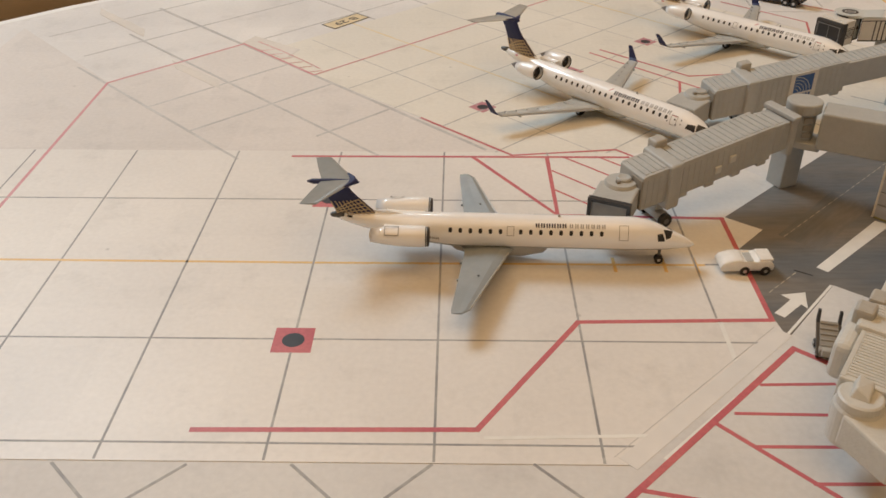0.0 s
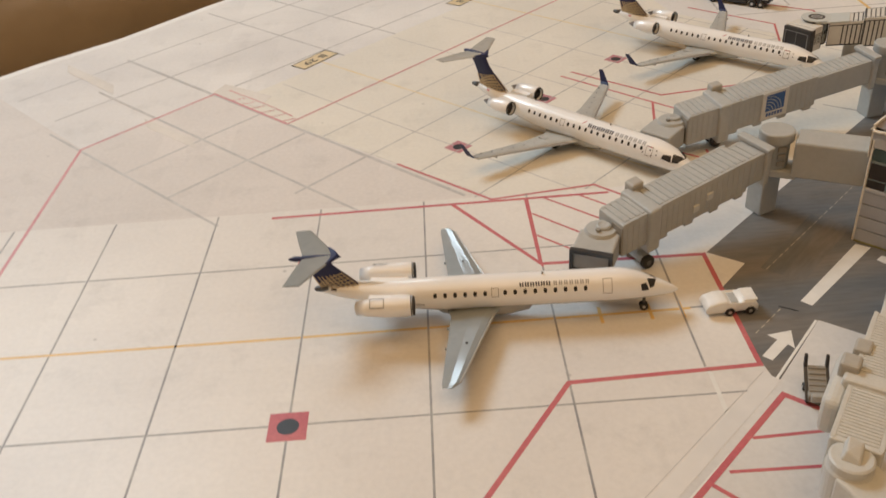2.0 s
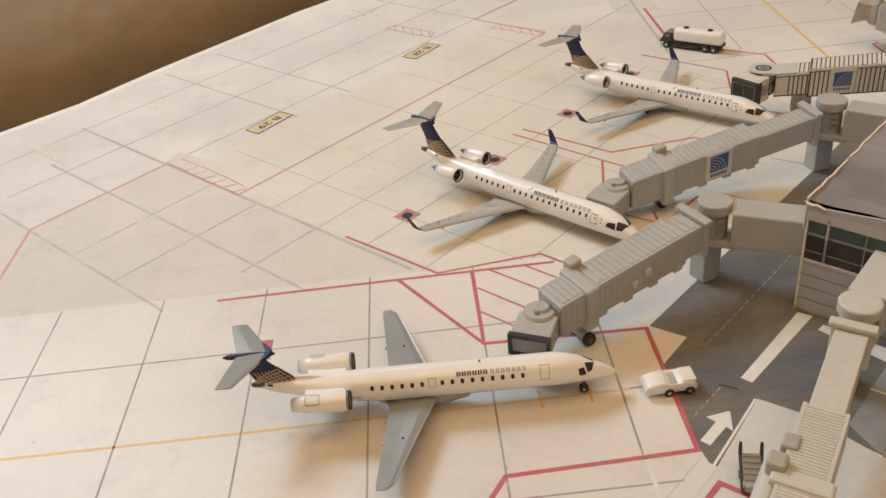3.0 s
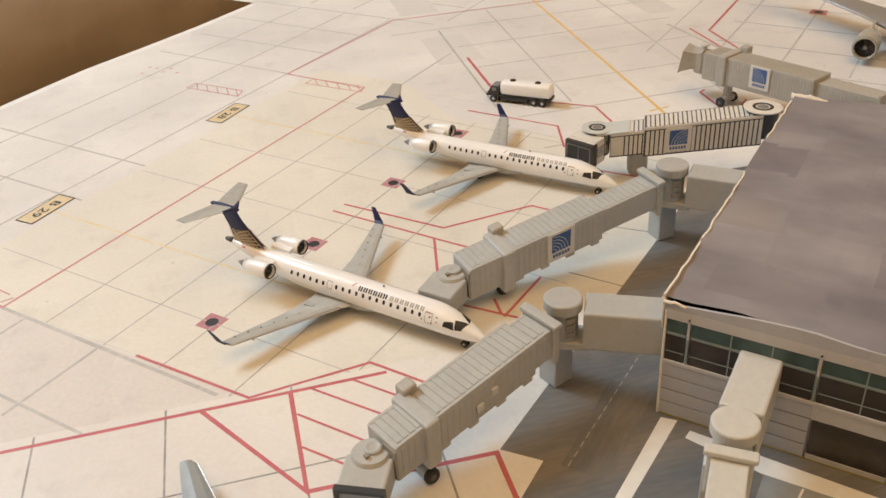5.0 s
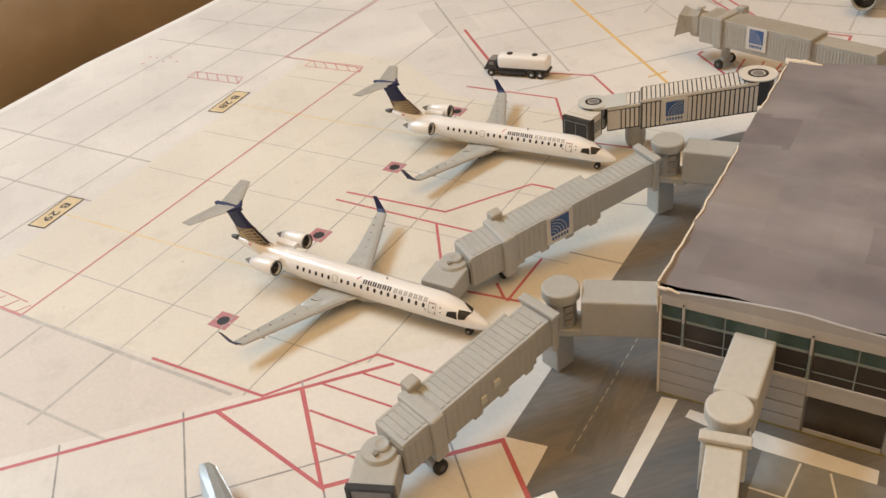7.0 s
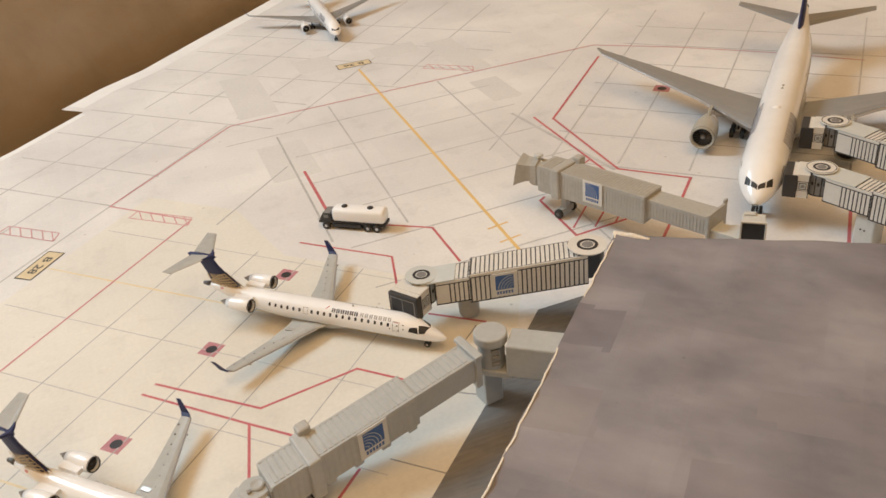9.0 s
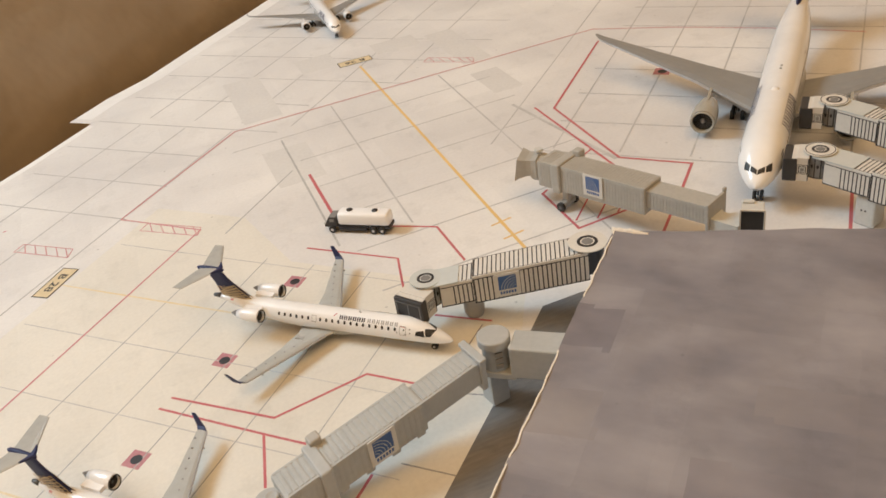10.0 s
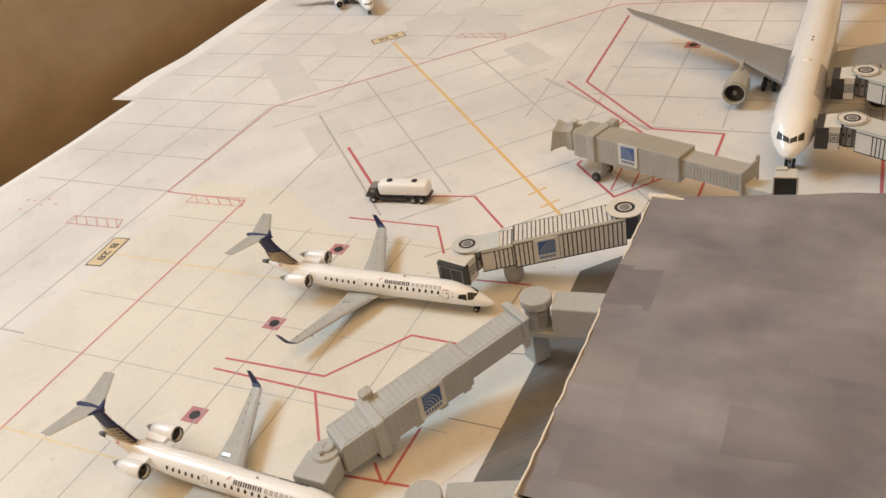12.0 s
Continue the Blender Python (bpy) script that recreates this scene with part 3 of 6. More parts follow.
# tape patches; the glint on the tape is painted as a paler colour
for outline in ([(-55, 227), (-52, 233.5), (-35.5, 221), (-39, 212.5)], [(-73, 211), (-70, 204), (-53, 188), (-55.5, 195.5)], [(-112, 262), (-110, 255), (-88, 232), (-90, 240)]):
    part("tape_patch", prism(bm_new(), outline, -0.02, 0.006), PATCH_SHEEN, ground, "tape patch with its sheen put into a pale colour")
for x, y in ((2, 363), (4.6, 360.5), (10, 358), (7, 355), (12.4, 352), (-1, 357)):
    part("ink_speck", prism(bm_new(), [(x - 0.6, y - 0.35), (x + 0.5, y - 0.5), (x + 0.7, y + 0.3), (x - 0.4, y + 0.45)], -0.12, -0.08), RED_PALE, ground)


# gate number labels
def gate_label(text, x, y, turn, z=0.0):
    lab = thing("gate_label", x, y, z, turn, "tan printed gate number label with a dark border", "ground marking", "gate number labels", "structure")
    part("border", prism(bm_new(), [(-8.2, -3.3), (8.2, -3.3), (8.2, 3.3), (-8.2, 3.3)], -0.02, 0.02), BLACK_PRINT, lab)
    part("panel", prism(bm_new(), [(-7.8, -2.9), (7.8, -2.9), (7.8, 2.9), (-7.8, 2.9)], -0.02, 0.03), TAN, lab)
    curve = bpy.data.curves.new("label_text", "FONT")
    curve.body, curve.size, curve.align_x, curve.align_y, curve.extrude = text, 3.9, "CENTER", "CENTER", 0.008
    curve.offset = 0.06
    tmp = new("label_text", curve)
    me = bpy.data.meshes.new_from_object(tmp.evaluated_get(bpy.context.evaluated_depsgraph_get()))
    bpy.data.objects.remove(tmp)
    me.transform(Matrix.Translation((0, 0, 0.04 * MM)) @ Matrix.Diagonal((MM * 1.4, MM, MM, 1)))
    part("lettering", me, BLACK_PRINT, lab, "black letter and number")


gate_label("B 29", -24.3, 249.4, 230, -0.01)
gate_label("B 28", 29.8, 302.3, 230, -0.01)
gate_label("B 26", 170.9, 423.8, 178, -0.01)

# road markings
for a, b, n in (((80.9, 110.9), (128, 157.2), 24), ((71.9, 90.7), (79.5, 98), 5)):
    for i in range(n):
        s0, s1 = i / n, (i + 0.6) / n
        p = lambda s: (a[0] + (b[0] - a[0]) * s, a[1] + (b[1] - a[1]) * s)
        line("lane_dash", road, [p(s0), p(s1)], 0.17, DASH, -0.03, 0.01)
part("stop_bar", prism(bm_new(), [(83.6, 99.4), (85.3, 97.7), (104.7, 115.8), (102.2, 117.6)], -0.02, 0.0), WHITE_PRINT, road)
part("stop_bar", prism(bm_new(), [(103.9, 111.2), (105.6, 112.6), (128.2, 88), (126, 85.6), (112.3, 99.2)], -0.02, 0.03), WHITE_PRINT, road)
part("arrow", prism(bm_new(), [(70.9, 84.2), (72.3, 82.8), (76.6, 86.9), (77.4, 85.6), (78.6, 90.8), (73.8, 90), (75.1, 88.4)], -0.02, 0.0), WHITE_PRINT, road)
line("road_edge", road, [(71.4, 78), (84.3, 93.2)], 0.5, WHITE_PRINT, -0.03, 0.05)
line("road_scratch", road, [(78.9, 98.3), (82.0, 96.4)], 0.35, BLACK_PRINT, -0.03, 0.02)
patch_box(road, 92, 118, 26, 9, 47, -0.04, ASPHALT)
for a, b in (((106, 92.5), (122, 77)), ((120.4, 90.3), (117, 83)), ((117, 94), (110, 88))):
    line("apron_line", apron_patch, [a, b], 0.4, WHITE_PRINT, 0.05, 0.01)

# red hatched parking in the near corner
line("red_line", corner_sheet, [(76.3, 69.5), (71.1, 73.9), (37, 39.5), (20, 22)], 1.1, RED, 0.0, 0.07)
line("red_line", corner_sheet, [(53.2, 55.4), (68, 39.5), (76, 31)], 0.8, RED, 0.0, 0.06)
line("red_line", corner_sheet, [(39.4, 41.6), (46, 40.2), (60, 37)], 0.8, RED, 0.0, 0.06)
for a, b in (((62.6, 64.4), (75, 64.8)), ((56.7, 57.6), (72, 57.4)), ((58.2, 50.4), (72, 50.5)), ((64.1, 43.1), (80, 43.3))):
    line("hatch_line", corner_sheet, [a, b], 0.65, RED, 0.0, 0.05)
for a, b in (((-45.9, 45.8), (-24, 24)), ((-26, 45.7), (-48, 24)), ((-10.8, 45.9), (11, 24)), ((9.8, 46.2), (-12, 24)), ((24.6, 46.4), (46, 25)), ((-80, 45.8), (-58, 24)), ((-62, 45.8), (-84, 24))):
    line("slab_joint", corner_sheet if a[0] > -50 else ground, [a, b], 0.5, JOINT, 0.0 if a[0] > -50 else -0.28, 0.0)


# ---- terminal building of printed card ----
def terminal():
    """Local x runs along the front wall, local y along the long side wall."""
    t = thing("terminal_building", 102.3, 119.2, 0, -45, "printed card terminal building with a sagging grey paper roof", "building")
    W, Ln = 190.0, 101.0
    body = part("wall", boxed(0, W, 0.6, Ln, 0, 23.6), SIDING, t)
    # front siding boards
    for k in range(4):
        for a, b in ((0.0, 26.4), (40.0, 66), (80, 106)):
            part("siding_board", boxed(a, b, -0.12, 0.6, 0.3 + 3.0 * k, 3.1 + 3.0 * k, bevel=0.08, seg=1), SIDING, t)
    part("fascia", boxed(0, W, -0.25, 0.7, 12.2, 13.1, bevel=0.1, seg=1), FASCIA, t)
    part("fascia", boxed(0, W, -0.25, 0.7, 22.2, 24.4, bevel=0.1, seg=1), FASCIA, t)
    part("loading_band", boxed(26.4, W, -0.05, 0.6, 9.2, 12.2), FASCIA, t)
    for a, b in ((26.8, 39.8), (66.2, 79.8)):
        part("doorway", boxed(a, b, -0.02, 0.5, 1.4, 9.2), GLAZING, t)
        part("threshold", boxed(a, b, -0.12, 0.5, 0.2, 1.4), FASCIA, t)
    # glazing, bay by bay
    x = -17.8
    while x < W - 1:
        a, b = max(x + 0.45, 0.25), min(x + 21.55, W)
        part("window_pane", boxed(a, b, -0.06, 0.6, 19.4, 22.2), TEAL, t)
        part("window_pane", boxed(a, b, -0.06, 0.6, 13.1, 19.0), GLAZING, t)
        part("transom", boxed(a, b, -0.2, 0.6, 18.9, 19.4), MULLION, t)
        for q in (0.33, 0.66) if b - a > 12 else ():
            m = a + (b - a) * q
            part("glazing_bar", boxed(m - 0.12, m + 0.12, -0.15, 0.6, 13.1, 22.2), MULLION, t)
        part("glazing_bar", boxed(a, b, -0.12, 0.6, 15.0, 15.2), MULLION, t)
        x += 22.0
        if x < W - 1:
            part("column", boxed(x - 0.26, x + 0.26, -0.3, 0.6, 18.6, 23.6, bevel=0.1, seg=1), FASCIA, t)
            part("column", boxed(x - 0.26, x + 0.26, -0.25, 0.6, 13.1, 18.6, bevel=0.1, seg=1), MULLION, t)
            part("column_rivet", lathe([(-0.5, 0.18), (-0.3, 0.18)], "y", (x, 0, 23.0), 8), CARD_DARK, t)
    part("base_line", boxed(0.3, W, -0.2, 0.1, 0, 0.35), OLIVE, t)
    # corner strip and side wall boards
    part("corner_strip", boxed(-0.3, 0.15, -0.3, 0.9, 0, 24.0, bevel=0.1, seg=1), CARD_EDGE, t)
    # roof sheet, bowed and curled up at the rim
    bm = bm_new()
    rings = []
    nx, ny = 110, 62
    for i in range(nx + 1):
        x = -0.9 + (W + 2) * i / nx
        ring = []
        for j in range(ny + 1):
            open_at = max(0.0, math.sin((x - 1) / 24 * math.pi)) if 1 < x < 25 else 0.7 * math.sin((x - 34) / 14 * math.pi) if 34 < x < 48 else 0.0
            y0 = 0.3 + 0.85 * open_at
            y = y0 + (Ln + 0.5 - y0 + 0.19 * min(max(x, 0), 62)) * j / ny
            z = 26.0 + 0.55 * noise.noise((x * 0.03, y * 0.04, 1.0)) + 0.25 * noise.noise((x * 0.12, y * 0.12, 4.0))
            z += 0.9 * math.exp(-y / 5.0) * (0.3 + math.sin(min(max((x - 4) / 34, 0), 1) * math.pi)) - 1.1 * math.exp(-((x - 22) / 11) ** 2 - (y / 2.4) ** 2)
            z += 0.5 * math.exp(-(x + 0.9) / 2.0) * (0.6 + 0.5 * noise.noise((y * 0.2, 3.0, 0)))
            ring.append((x + 0.35 * noise.noise((y * 0.11, 8.0, 0)), y + 0.3 * noise.noise((x * 0.1, 2.0, 5.0)), z))
        rings.append(ring)
    skin(bm, rings, close=False, caps=False)
    # printed panels, a little darker or paler than the rest
    panels = ((5, 24, 6, 16), (-0.9, 12, 30, 44), (30, 52, 20, 31), (62, 88, 4, 18), (70, 96, 50, 62), (-0.9, 9, 56, 70), (40, 62, 44, 54))
    for f in bm.faces:
        c = f.calc_center_median()
        for k, (x0, x1, y0, y1) in enumerate(panels):
            if x0 < c.x < x1 and y0 < c.y < y1:
                f.material_index = 2 if k in (1, 4, 6) else 1
    part("roof", bm, [ROOF, ROOF_DARK, ROOF_LIGHT], t, "sagging grey-mauve printed paper roof", smooth=True)
    # charcoal strip that paints the shade inside the gap under the roof sheet
    part("roof_gap_shade", boxed(0.3, W - 0.3, 0.62, 4.0, 23.62, 24.3), CARD_DARK, t, "black strip standing for the shade under the roof edge")
    # parapet of curled card along front and side
    for name, along in (("parapet", 0), ("parapet", 1)):
        bm = bm_new()
        rings = []
        n = 60
        for i in range(n + 1):
            s = i / n
            if along == 0:
                x, y = -0.6 + (W + 0.6) * s, -0.25
                h = 24.3 + 0.9 + 1.6 * math.sin(min(max((x - 2) / 40, 0), 1) * math.pi) + 0.4 * noise.noise((x * 0.15, 0, 3))
                rings.append([(x, y, 23.8), (x, y + 0.5, 23.8), (x, y + 0.6, h), (x, y + 0.1, h)])
            else:
                x, y = -0.7, -0.3 + Ln * s
                h = 26.35 + 0.35 * noise.noise((y * 0.3, 1, 3)) + 0.9 * math.exp(-y / 12)
                o = 0.35 * noise.noise((y * 0.25, 6, 3))
                rings.append([(x + o, y, 20.0), (x + 0.22 + o, y, 20.0), (x + 0.25 + o, y, h), (x + o - 0.1, y, h)])
        skin(bm, rings)
        part(name, bm, [CARD_EDGE, SIDING][1 - along] if along == 0 else CARD_EDGE, t, "curled raw card rim", smooth=False)

    # loose card that curls up at the two ends of the side wall
    for along, x0, y0, size, r in (("x", -1.4, Ln + 0.6, 9.0, 0.8), ("y", -0.8, -0.4, 4.0, 0.42), ("x", -0.6, -0.4, 4.0, 0.34)):
        rings = []
        for i in range(15):
            q = i / 14
            rr = r * (0.55 + 0.45 * math.cos(q * 1.4)) * (1 + 0.25 * noise.noise((q * 4, r * 7, 2.0)))
            mid = 25.6 + 0.5 * (1 - q) + 0.5 * noise.noise((q * 5, r, 8.0))
            arc = [(rr * math.cos(a) , rr * math.sin(a)) for a in [math.radians(-60 + 230 * k / 9) for k in range(10)]]
            thin = [((rr - 0.16) * math.cos(a), (rr - 0.16) * math.sin(a)) for a in [math.radians(170 - 230 * k / 9) for k in range(10)]]
            if along == "x":
                rings.append([(x0 + size * q, y0 - c, mid + h) for c, h in arc + thin])
            else:
                rings.append([(x0 + c, y0 + size * q, mid + h) for c, h in arc + thin])
        part("rim_curl", skin(bm_new(), rings), CARD_EDGE, t, "curled white card rim", smooth=True)


terminal()


# ---- model aircraft; local x points to the nose, the origin lies on the ground under the nose tip ----
def section(stations, x):
    """Height of the middle, width and height of a fuselage at x."""
    for a, b in zip(stations, stations[1:]):
        if b[0] <= x <= a[0]:
            s = (a[0] - x) / (a[0] - b[0])
            s = s if abs(a[2] - b[2]) < 1e-6 else s
            return [a[k] + (b[k] - a[k]) * s for k in (1, 2, 3)]
    return list(stations[-1][1:]) if x < stations[-1][0] else list(stations[0][1:])


def on_hull(stations, x, ang, off=0.0):
    zc, w, h = section(stations, x)
    c, s = math.cos(math.radians(ang)), math.sin(math.radians(ang))
    return (x, (w / 2 + off) * c, zc + (h / 2 + off) * s)


def smooth_stations(stations, n=60):
    """More sections between the given ones, along a smooth curve."""
    xs = [-s[0] for s in stations]
    out = []
    for i in range(n + 1):
        q = i / n
        x = xs[0] + (xs[-1] - xs[0]) * (q * q * (1.6 - 0.6 * q) if q < 0.5 else q * q * (1.6 - 0.6 * q))
        k = max(j for j in range(len(xs) - 1) if xs[j] <= x + 1e-9)
        a, b = stations[k], stations[k + 1]
        before, after = stations[max(k - 1, 0)], stations[min(k + 2, len(xs) - 1)]
        d = b[0] - a[0]
        s = (-x - a[0]) / d
        row = [-x]
        for c in (1, 2, 3):
            ma = (b[c] - before[c]) / (b[0] - before[0]) * d if k else (b[c] - a[c])
            mb = (after[c] - a[c]) / (after[0] - a[0]) * d if k + 2 < len(xs) else (b[c] - a[c])
            row.append((2 * s**3 - 3 * s**2 + 1) * a[c] + (s**3 - 2 * s**2 + s) * ma + (-2 * s**3 + 3 * s**2) * b[c] + (s**3 - s**2) * mb)
        out.append(tuple(row))
    return out


def hull(stations, belly=-40, n=40):
    """A fuselage skin; faces under the belly angle take the second material."""
    bm = bm_new()
    angles = [90 + 360 * i / n for i in range(n)]
    rows = [[bm.verts.new(on_hull(stations, s[0], a)) for a in angles] for s in stations]
    for a, b in zip(rows, rows[1:]):
        for i in range(n):
            j = (i + 1) % n
            f = bm.faces.new((a[i], a[j], b[j], b[i]))
            mid = math.sin(math.radians(90 + 360 * (i + 0.5) / n))
            f.material_index = 1 if mid < math.sin(math.radians(belly)) else 0
    bm.faces.new(rows[0][::-1])
    bm.faces.new(rows[-1])
    return bm


def decal(stations, corners, off=0.05, nx=6, na=6, bm=None):
    """A patch lying on the hull between four (x, angle) corners."""
    bm = bm or bm_new()
    (x0, a0), (x1, a1), (x2, a2), (x3, a3) = corners
    grid = []
    for i in range(nx + 1):
        s = i / nx
        row = []
        for j in range(na + 1):
            r = j / na
            x = (x0 * (1 - s) + x1 * s) * (1 - r) + (x3 * (1 - s) + x2 * s) * r
            a = (a0 * (1 - s) + a1 * s) * (1 - r) + (a3 * (1 - s) + a2 * s) * r
            row.append(bm.verts.new(on_hull(stations, x, a, off)))
        grid.append(row)
    for i in range(nx):
        for j in range(na):
            bm.faces.new((grid[i][j], grid[i + 1][j], grid[i + 1][j + 1], grid[i][j + 1]))
    return bm


def frame_decal(stations, x0, x1, a0, a1, line_w, off=0.045):
    """The printed outline of a door."""
    bm = bm_new()
    da = line_w * 18
    for c in (((x0, a0), (x1, a0), (x1, a0 + da), (x0, a0 + da)), ((x0, a1 - da), (x1, a1 - da), (x1, a1), (x0, a1)), ((x0, a0), (x0 + line_w, a0), (x0 + line_w, a1), (x0, a1)), ((x1 - line_w, a0), (x1, a0), (x1, a1), (x1 - line_w, a1))):
        decal(stations, c, off, 2, 3, bm)
    return bm


def foil(le, chord, thick, vertical=False):
    """One closed section of a wing or fin with its leading edge at le."""
    pts = ((0, 0), (0.06, 0.6), (0.22, 1.0), (0.55, 0.8), (1, 0.08), (1, -0.08), (0.55, -0.6), (0.22, -0.75), (0.06, -0.5))
    out = []
    for s, t in pts:
        d = t * thick / 2
        out.append((le[0] - s * chord, le[1] + (d if vertical else 0), le[2] + (0 if vertical else d)))
    return out


def lifting(sections, vertical=False):
    return skin(bm_new(), [foil(le, c, t, vertical) for le, c, t in sections])


def wheel(parent, x, y, z, r, w, hub=STEEL):
    tyre = part("wheel", lathe([(-w / 2, r * 0.55), (-w / 2, r * 0.88), (-w * 0.3, r), (w * 0.3, r), (w / 2, r * 0.88), (w / 2, r * 0.55)], "y", (x, y, z), 18), RUBBER, parent, smooth=False)
    part("hub", lathe([(-w * 0.52, r * 0.4), (w * 0.52, r * 0.4)], "y", (x, y, z), 12), hub, tyre)


def gear(plane, x, y, top, r, w, spread, axles=(0.0,)):
    leg = part("landing_gear", lathe([(r * 0.9, 0.22 + r * 0.08), (top, 0.26 + r * 0.1)], "z", (x, y, 0), 10), DARK_METAL, plane)
    for dx in axles:
        for s in (-1, 1):
            wheel(leg, x + dx, y + s * spread, r, r, w)


def nacelle(plane, x0, x1, y, z, r, pylon, lip=STEEL, body=LIVERY, cone=True, drop=0.0):
    """A pod from its intake x0 back to x1."""
    d = x0 - x1
    prof = [(x0 - 0.13 * d, r * 0.80), (x0 - 0.02 * d, r * 0.82), (x0, r * 0.9), (x0 - 0.03 * d, r * 0.97), (x0 - 0.2 * d, r * 1.04), (x0 - 0.5 * d, r), (x0 - 0.8 * d, r * 0.84), (x1, r * 0.66), (x1 + 0.04 * d, r * 0.58)]
    e = part("engine", lathe(prof, "x", (0, y, z), 28, caps=False), body, plane, smooth=True)
    part("intake_lip", lathe([(x0 - 0.02 * d, r * 0.80), (x0 + 0.012 * d, r * 0.9), (x0 - 0.05 * d, r * 1.0), (x0 - 0.02 * d, r * 0.93)], "x", (0, y, z), 28, caps=False), lip, e, smooth=True)
    part("fan", lathe([(x0 - 0.12 * d, r * 0.82), (x0 - 0.14 * d, r * 0.3), (x0 - 0.13 * d, 0.02)], "x", (0, y, z), 28, caps=True), FAN, e, smooth=True)
    part("spinner", lathe([(x0 - 0.13 * d, r * 0.2), (x0 - 0.1 * d, r * 0.14), (x0 - 0.06 * d, 0.03)], "x", (0, y, z), 14), DARK_METAL, e, smooth=True)
    part("exhaust", lathe([(x1 + 0.05 * d, r * 0.62), (x1 - 0.01 * d, r * 0.5), (x1 - (0.12 if cone else 0.02) * d, r * 0.42), (x1 - (0.30 if cone else 0.03) * d, r * 0.08)], "x", (0, y, z), 20), body if not cone else CONE, e, smooth=True)
    part("pylon", pylon, body, plane)
    return e


def box_between(x0, x1, y0, y1, z0, z1, slant=0.0):
    bm = boxed(x0, x1, y0, y1, z0, z1)
    for v in bm.verts:
        if abs(v.co.y - y1) < 1e-6:
            v.co.z += slant
    return bm


def bars(plane, stations, x, ang, letters, w, gap, tall, material, side, name, stroke=0.38, lean=0.0):
    """Title letters drawn as pairs of plain upright bars."""
    for k in range(letters):
        xa = x - k * (w + gap) if side > 0 else x - (letters - 1 - k) * (w + gap)
        a0, a1 = (ang, ang + tall) if side > 0 else (180 - ang, 180 - ang - tall)
        bm = bm_new()
        for xb in (xa, xa - w * (1 - stroke)):
            decal(stations, ((xb, a0), (xb - w * stroke, a0), (xb - w * (stroke + lean), a1), (xb - w * lean, a1)), 0.05, 1, 4, bm)
        part(name, bm, material, plane)


def window_row(plane, stations, xs, ang, w, h, material):
    """Cabin windows, one object each on one mesh a side."""
    for side in (1, -1):
        a = ang if side > 0 else 180 - ang
        x0 = xs[len(xs) // 2]
        zc, ww, hh = section(stations, x0)
        bm = bm_new()
        pts = []
        for k in range(8):
            t = math.tau * (k + 0.5) / 8
            pts.append((math.copysign(abs(math.cos(t)) ** 0.6, math.cos(t)) * w / 2, math.copysign(abs(math.sin(t)) ** 0.6, math.sin(t)) * h / 2))
        ring0 = [(px, 0.0, pz) for px, pz in pts]
        ring1 = [(px * 0.92, 0.05, pz * 0.92) for px, pz in pts]
        skin(bm, [ring0, ring1])
        me = finish(bm)
        me.materials.append(material)
        for x in xs:
            ob = new("cabin_window", me)
            ob.parent = plane
            p = on_hull(stations, x, a, 0.0)
            tilt = math.degrees(math.atan2(math.sin(math.radians(ang)) * ww, math.cos(math.radians(ang)) * hh))
            ob.matrix_local = pose(p[0] * MM, p[1] * MM, p[2] * MM, tilt if side > 0 else -tilt, 0, 0) @ (Matrix.Identity(4) if side > 0 else pose(0, 0, 0, 0, 0, 180))


def tail_emblem(plane, corner_fn, half_width, name="tail_emblem"):
    """Dull gold globe lines over the navy tail, on both sides: arcs and rays as plain strips."""
    for side in (1, -1):
        bm = bm_new()
        curves = []
        for k in range(8):
            q = k / 7
            curves.append([(q * 0.98, 0.02 + 0.98 * s / 10 * (1 - 0.15 * q)) for s in range(11)])
        for k in range(7):
            r = 0.04 + 0.92 * k / 6
            curves.append([(s / 10, r * (1 - 0.55 * (s / 10) ** 1.6)) for s in range(11)])
        for c in curves:
            pts = [Vector(corner_fn(u, v, side)) for u, v in c]
            for p, q in zip(pts, pts[1:]):
                d = q - p
                if d.length < 1e-6:
                    continue
                nrm = Vector((-d.z, 0, d.x)).normalized() * half_width
                vs = [bm.verts.new(p + nrm), bm.verts.new(p - nrm), bm.verts.new(q - nrm), bm.verts.new(q + nrm)]
                bm.faces.new(vs)
        part(name, bm, GOLD, plane, "dull gold globe lines on navy")


def sweep_tail(plane, z0, z1, edges, thick, emblem_z):
    """A navy fin whose lower part carries gold lines. edges: height, leading and trailing edge, from the root up."""
    part("fin", lifting([((le, 0, z), le - te, thick * (1 - 0.3 * (z - z0) / (z1 - z0))) for z, le, te in edges], True), NAVY, plane, "navy fin with a gold globe pattern", smooth=False)

    def at(u, v, side):
        z = z0 + 0.5 + (emblem_z - z0 - 0.5) * v
        s = (z - z0) / (z1 - z0)
        for (za, la, ta), (zb, lb, tb) in zip(edges, edges[1:]):
            if za <= z <= zb:
                q = (z - za) / (zb - za)
                le, te = la + (lb - la) * q - 0.25, ta + (tb - ta) * q + 0.1
        return (le + (te - le) * u, side * (thick * 0.5 * (1 - 0.3 * s) * (1.0 if 0.1 < u < 0.75 else 0.55) + 0.06), z)

    tail_emblem(plane, at, 0.11 if thick < 1.4 else 0.18)


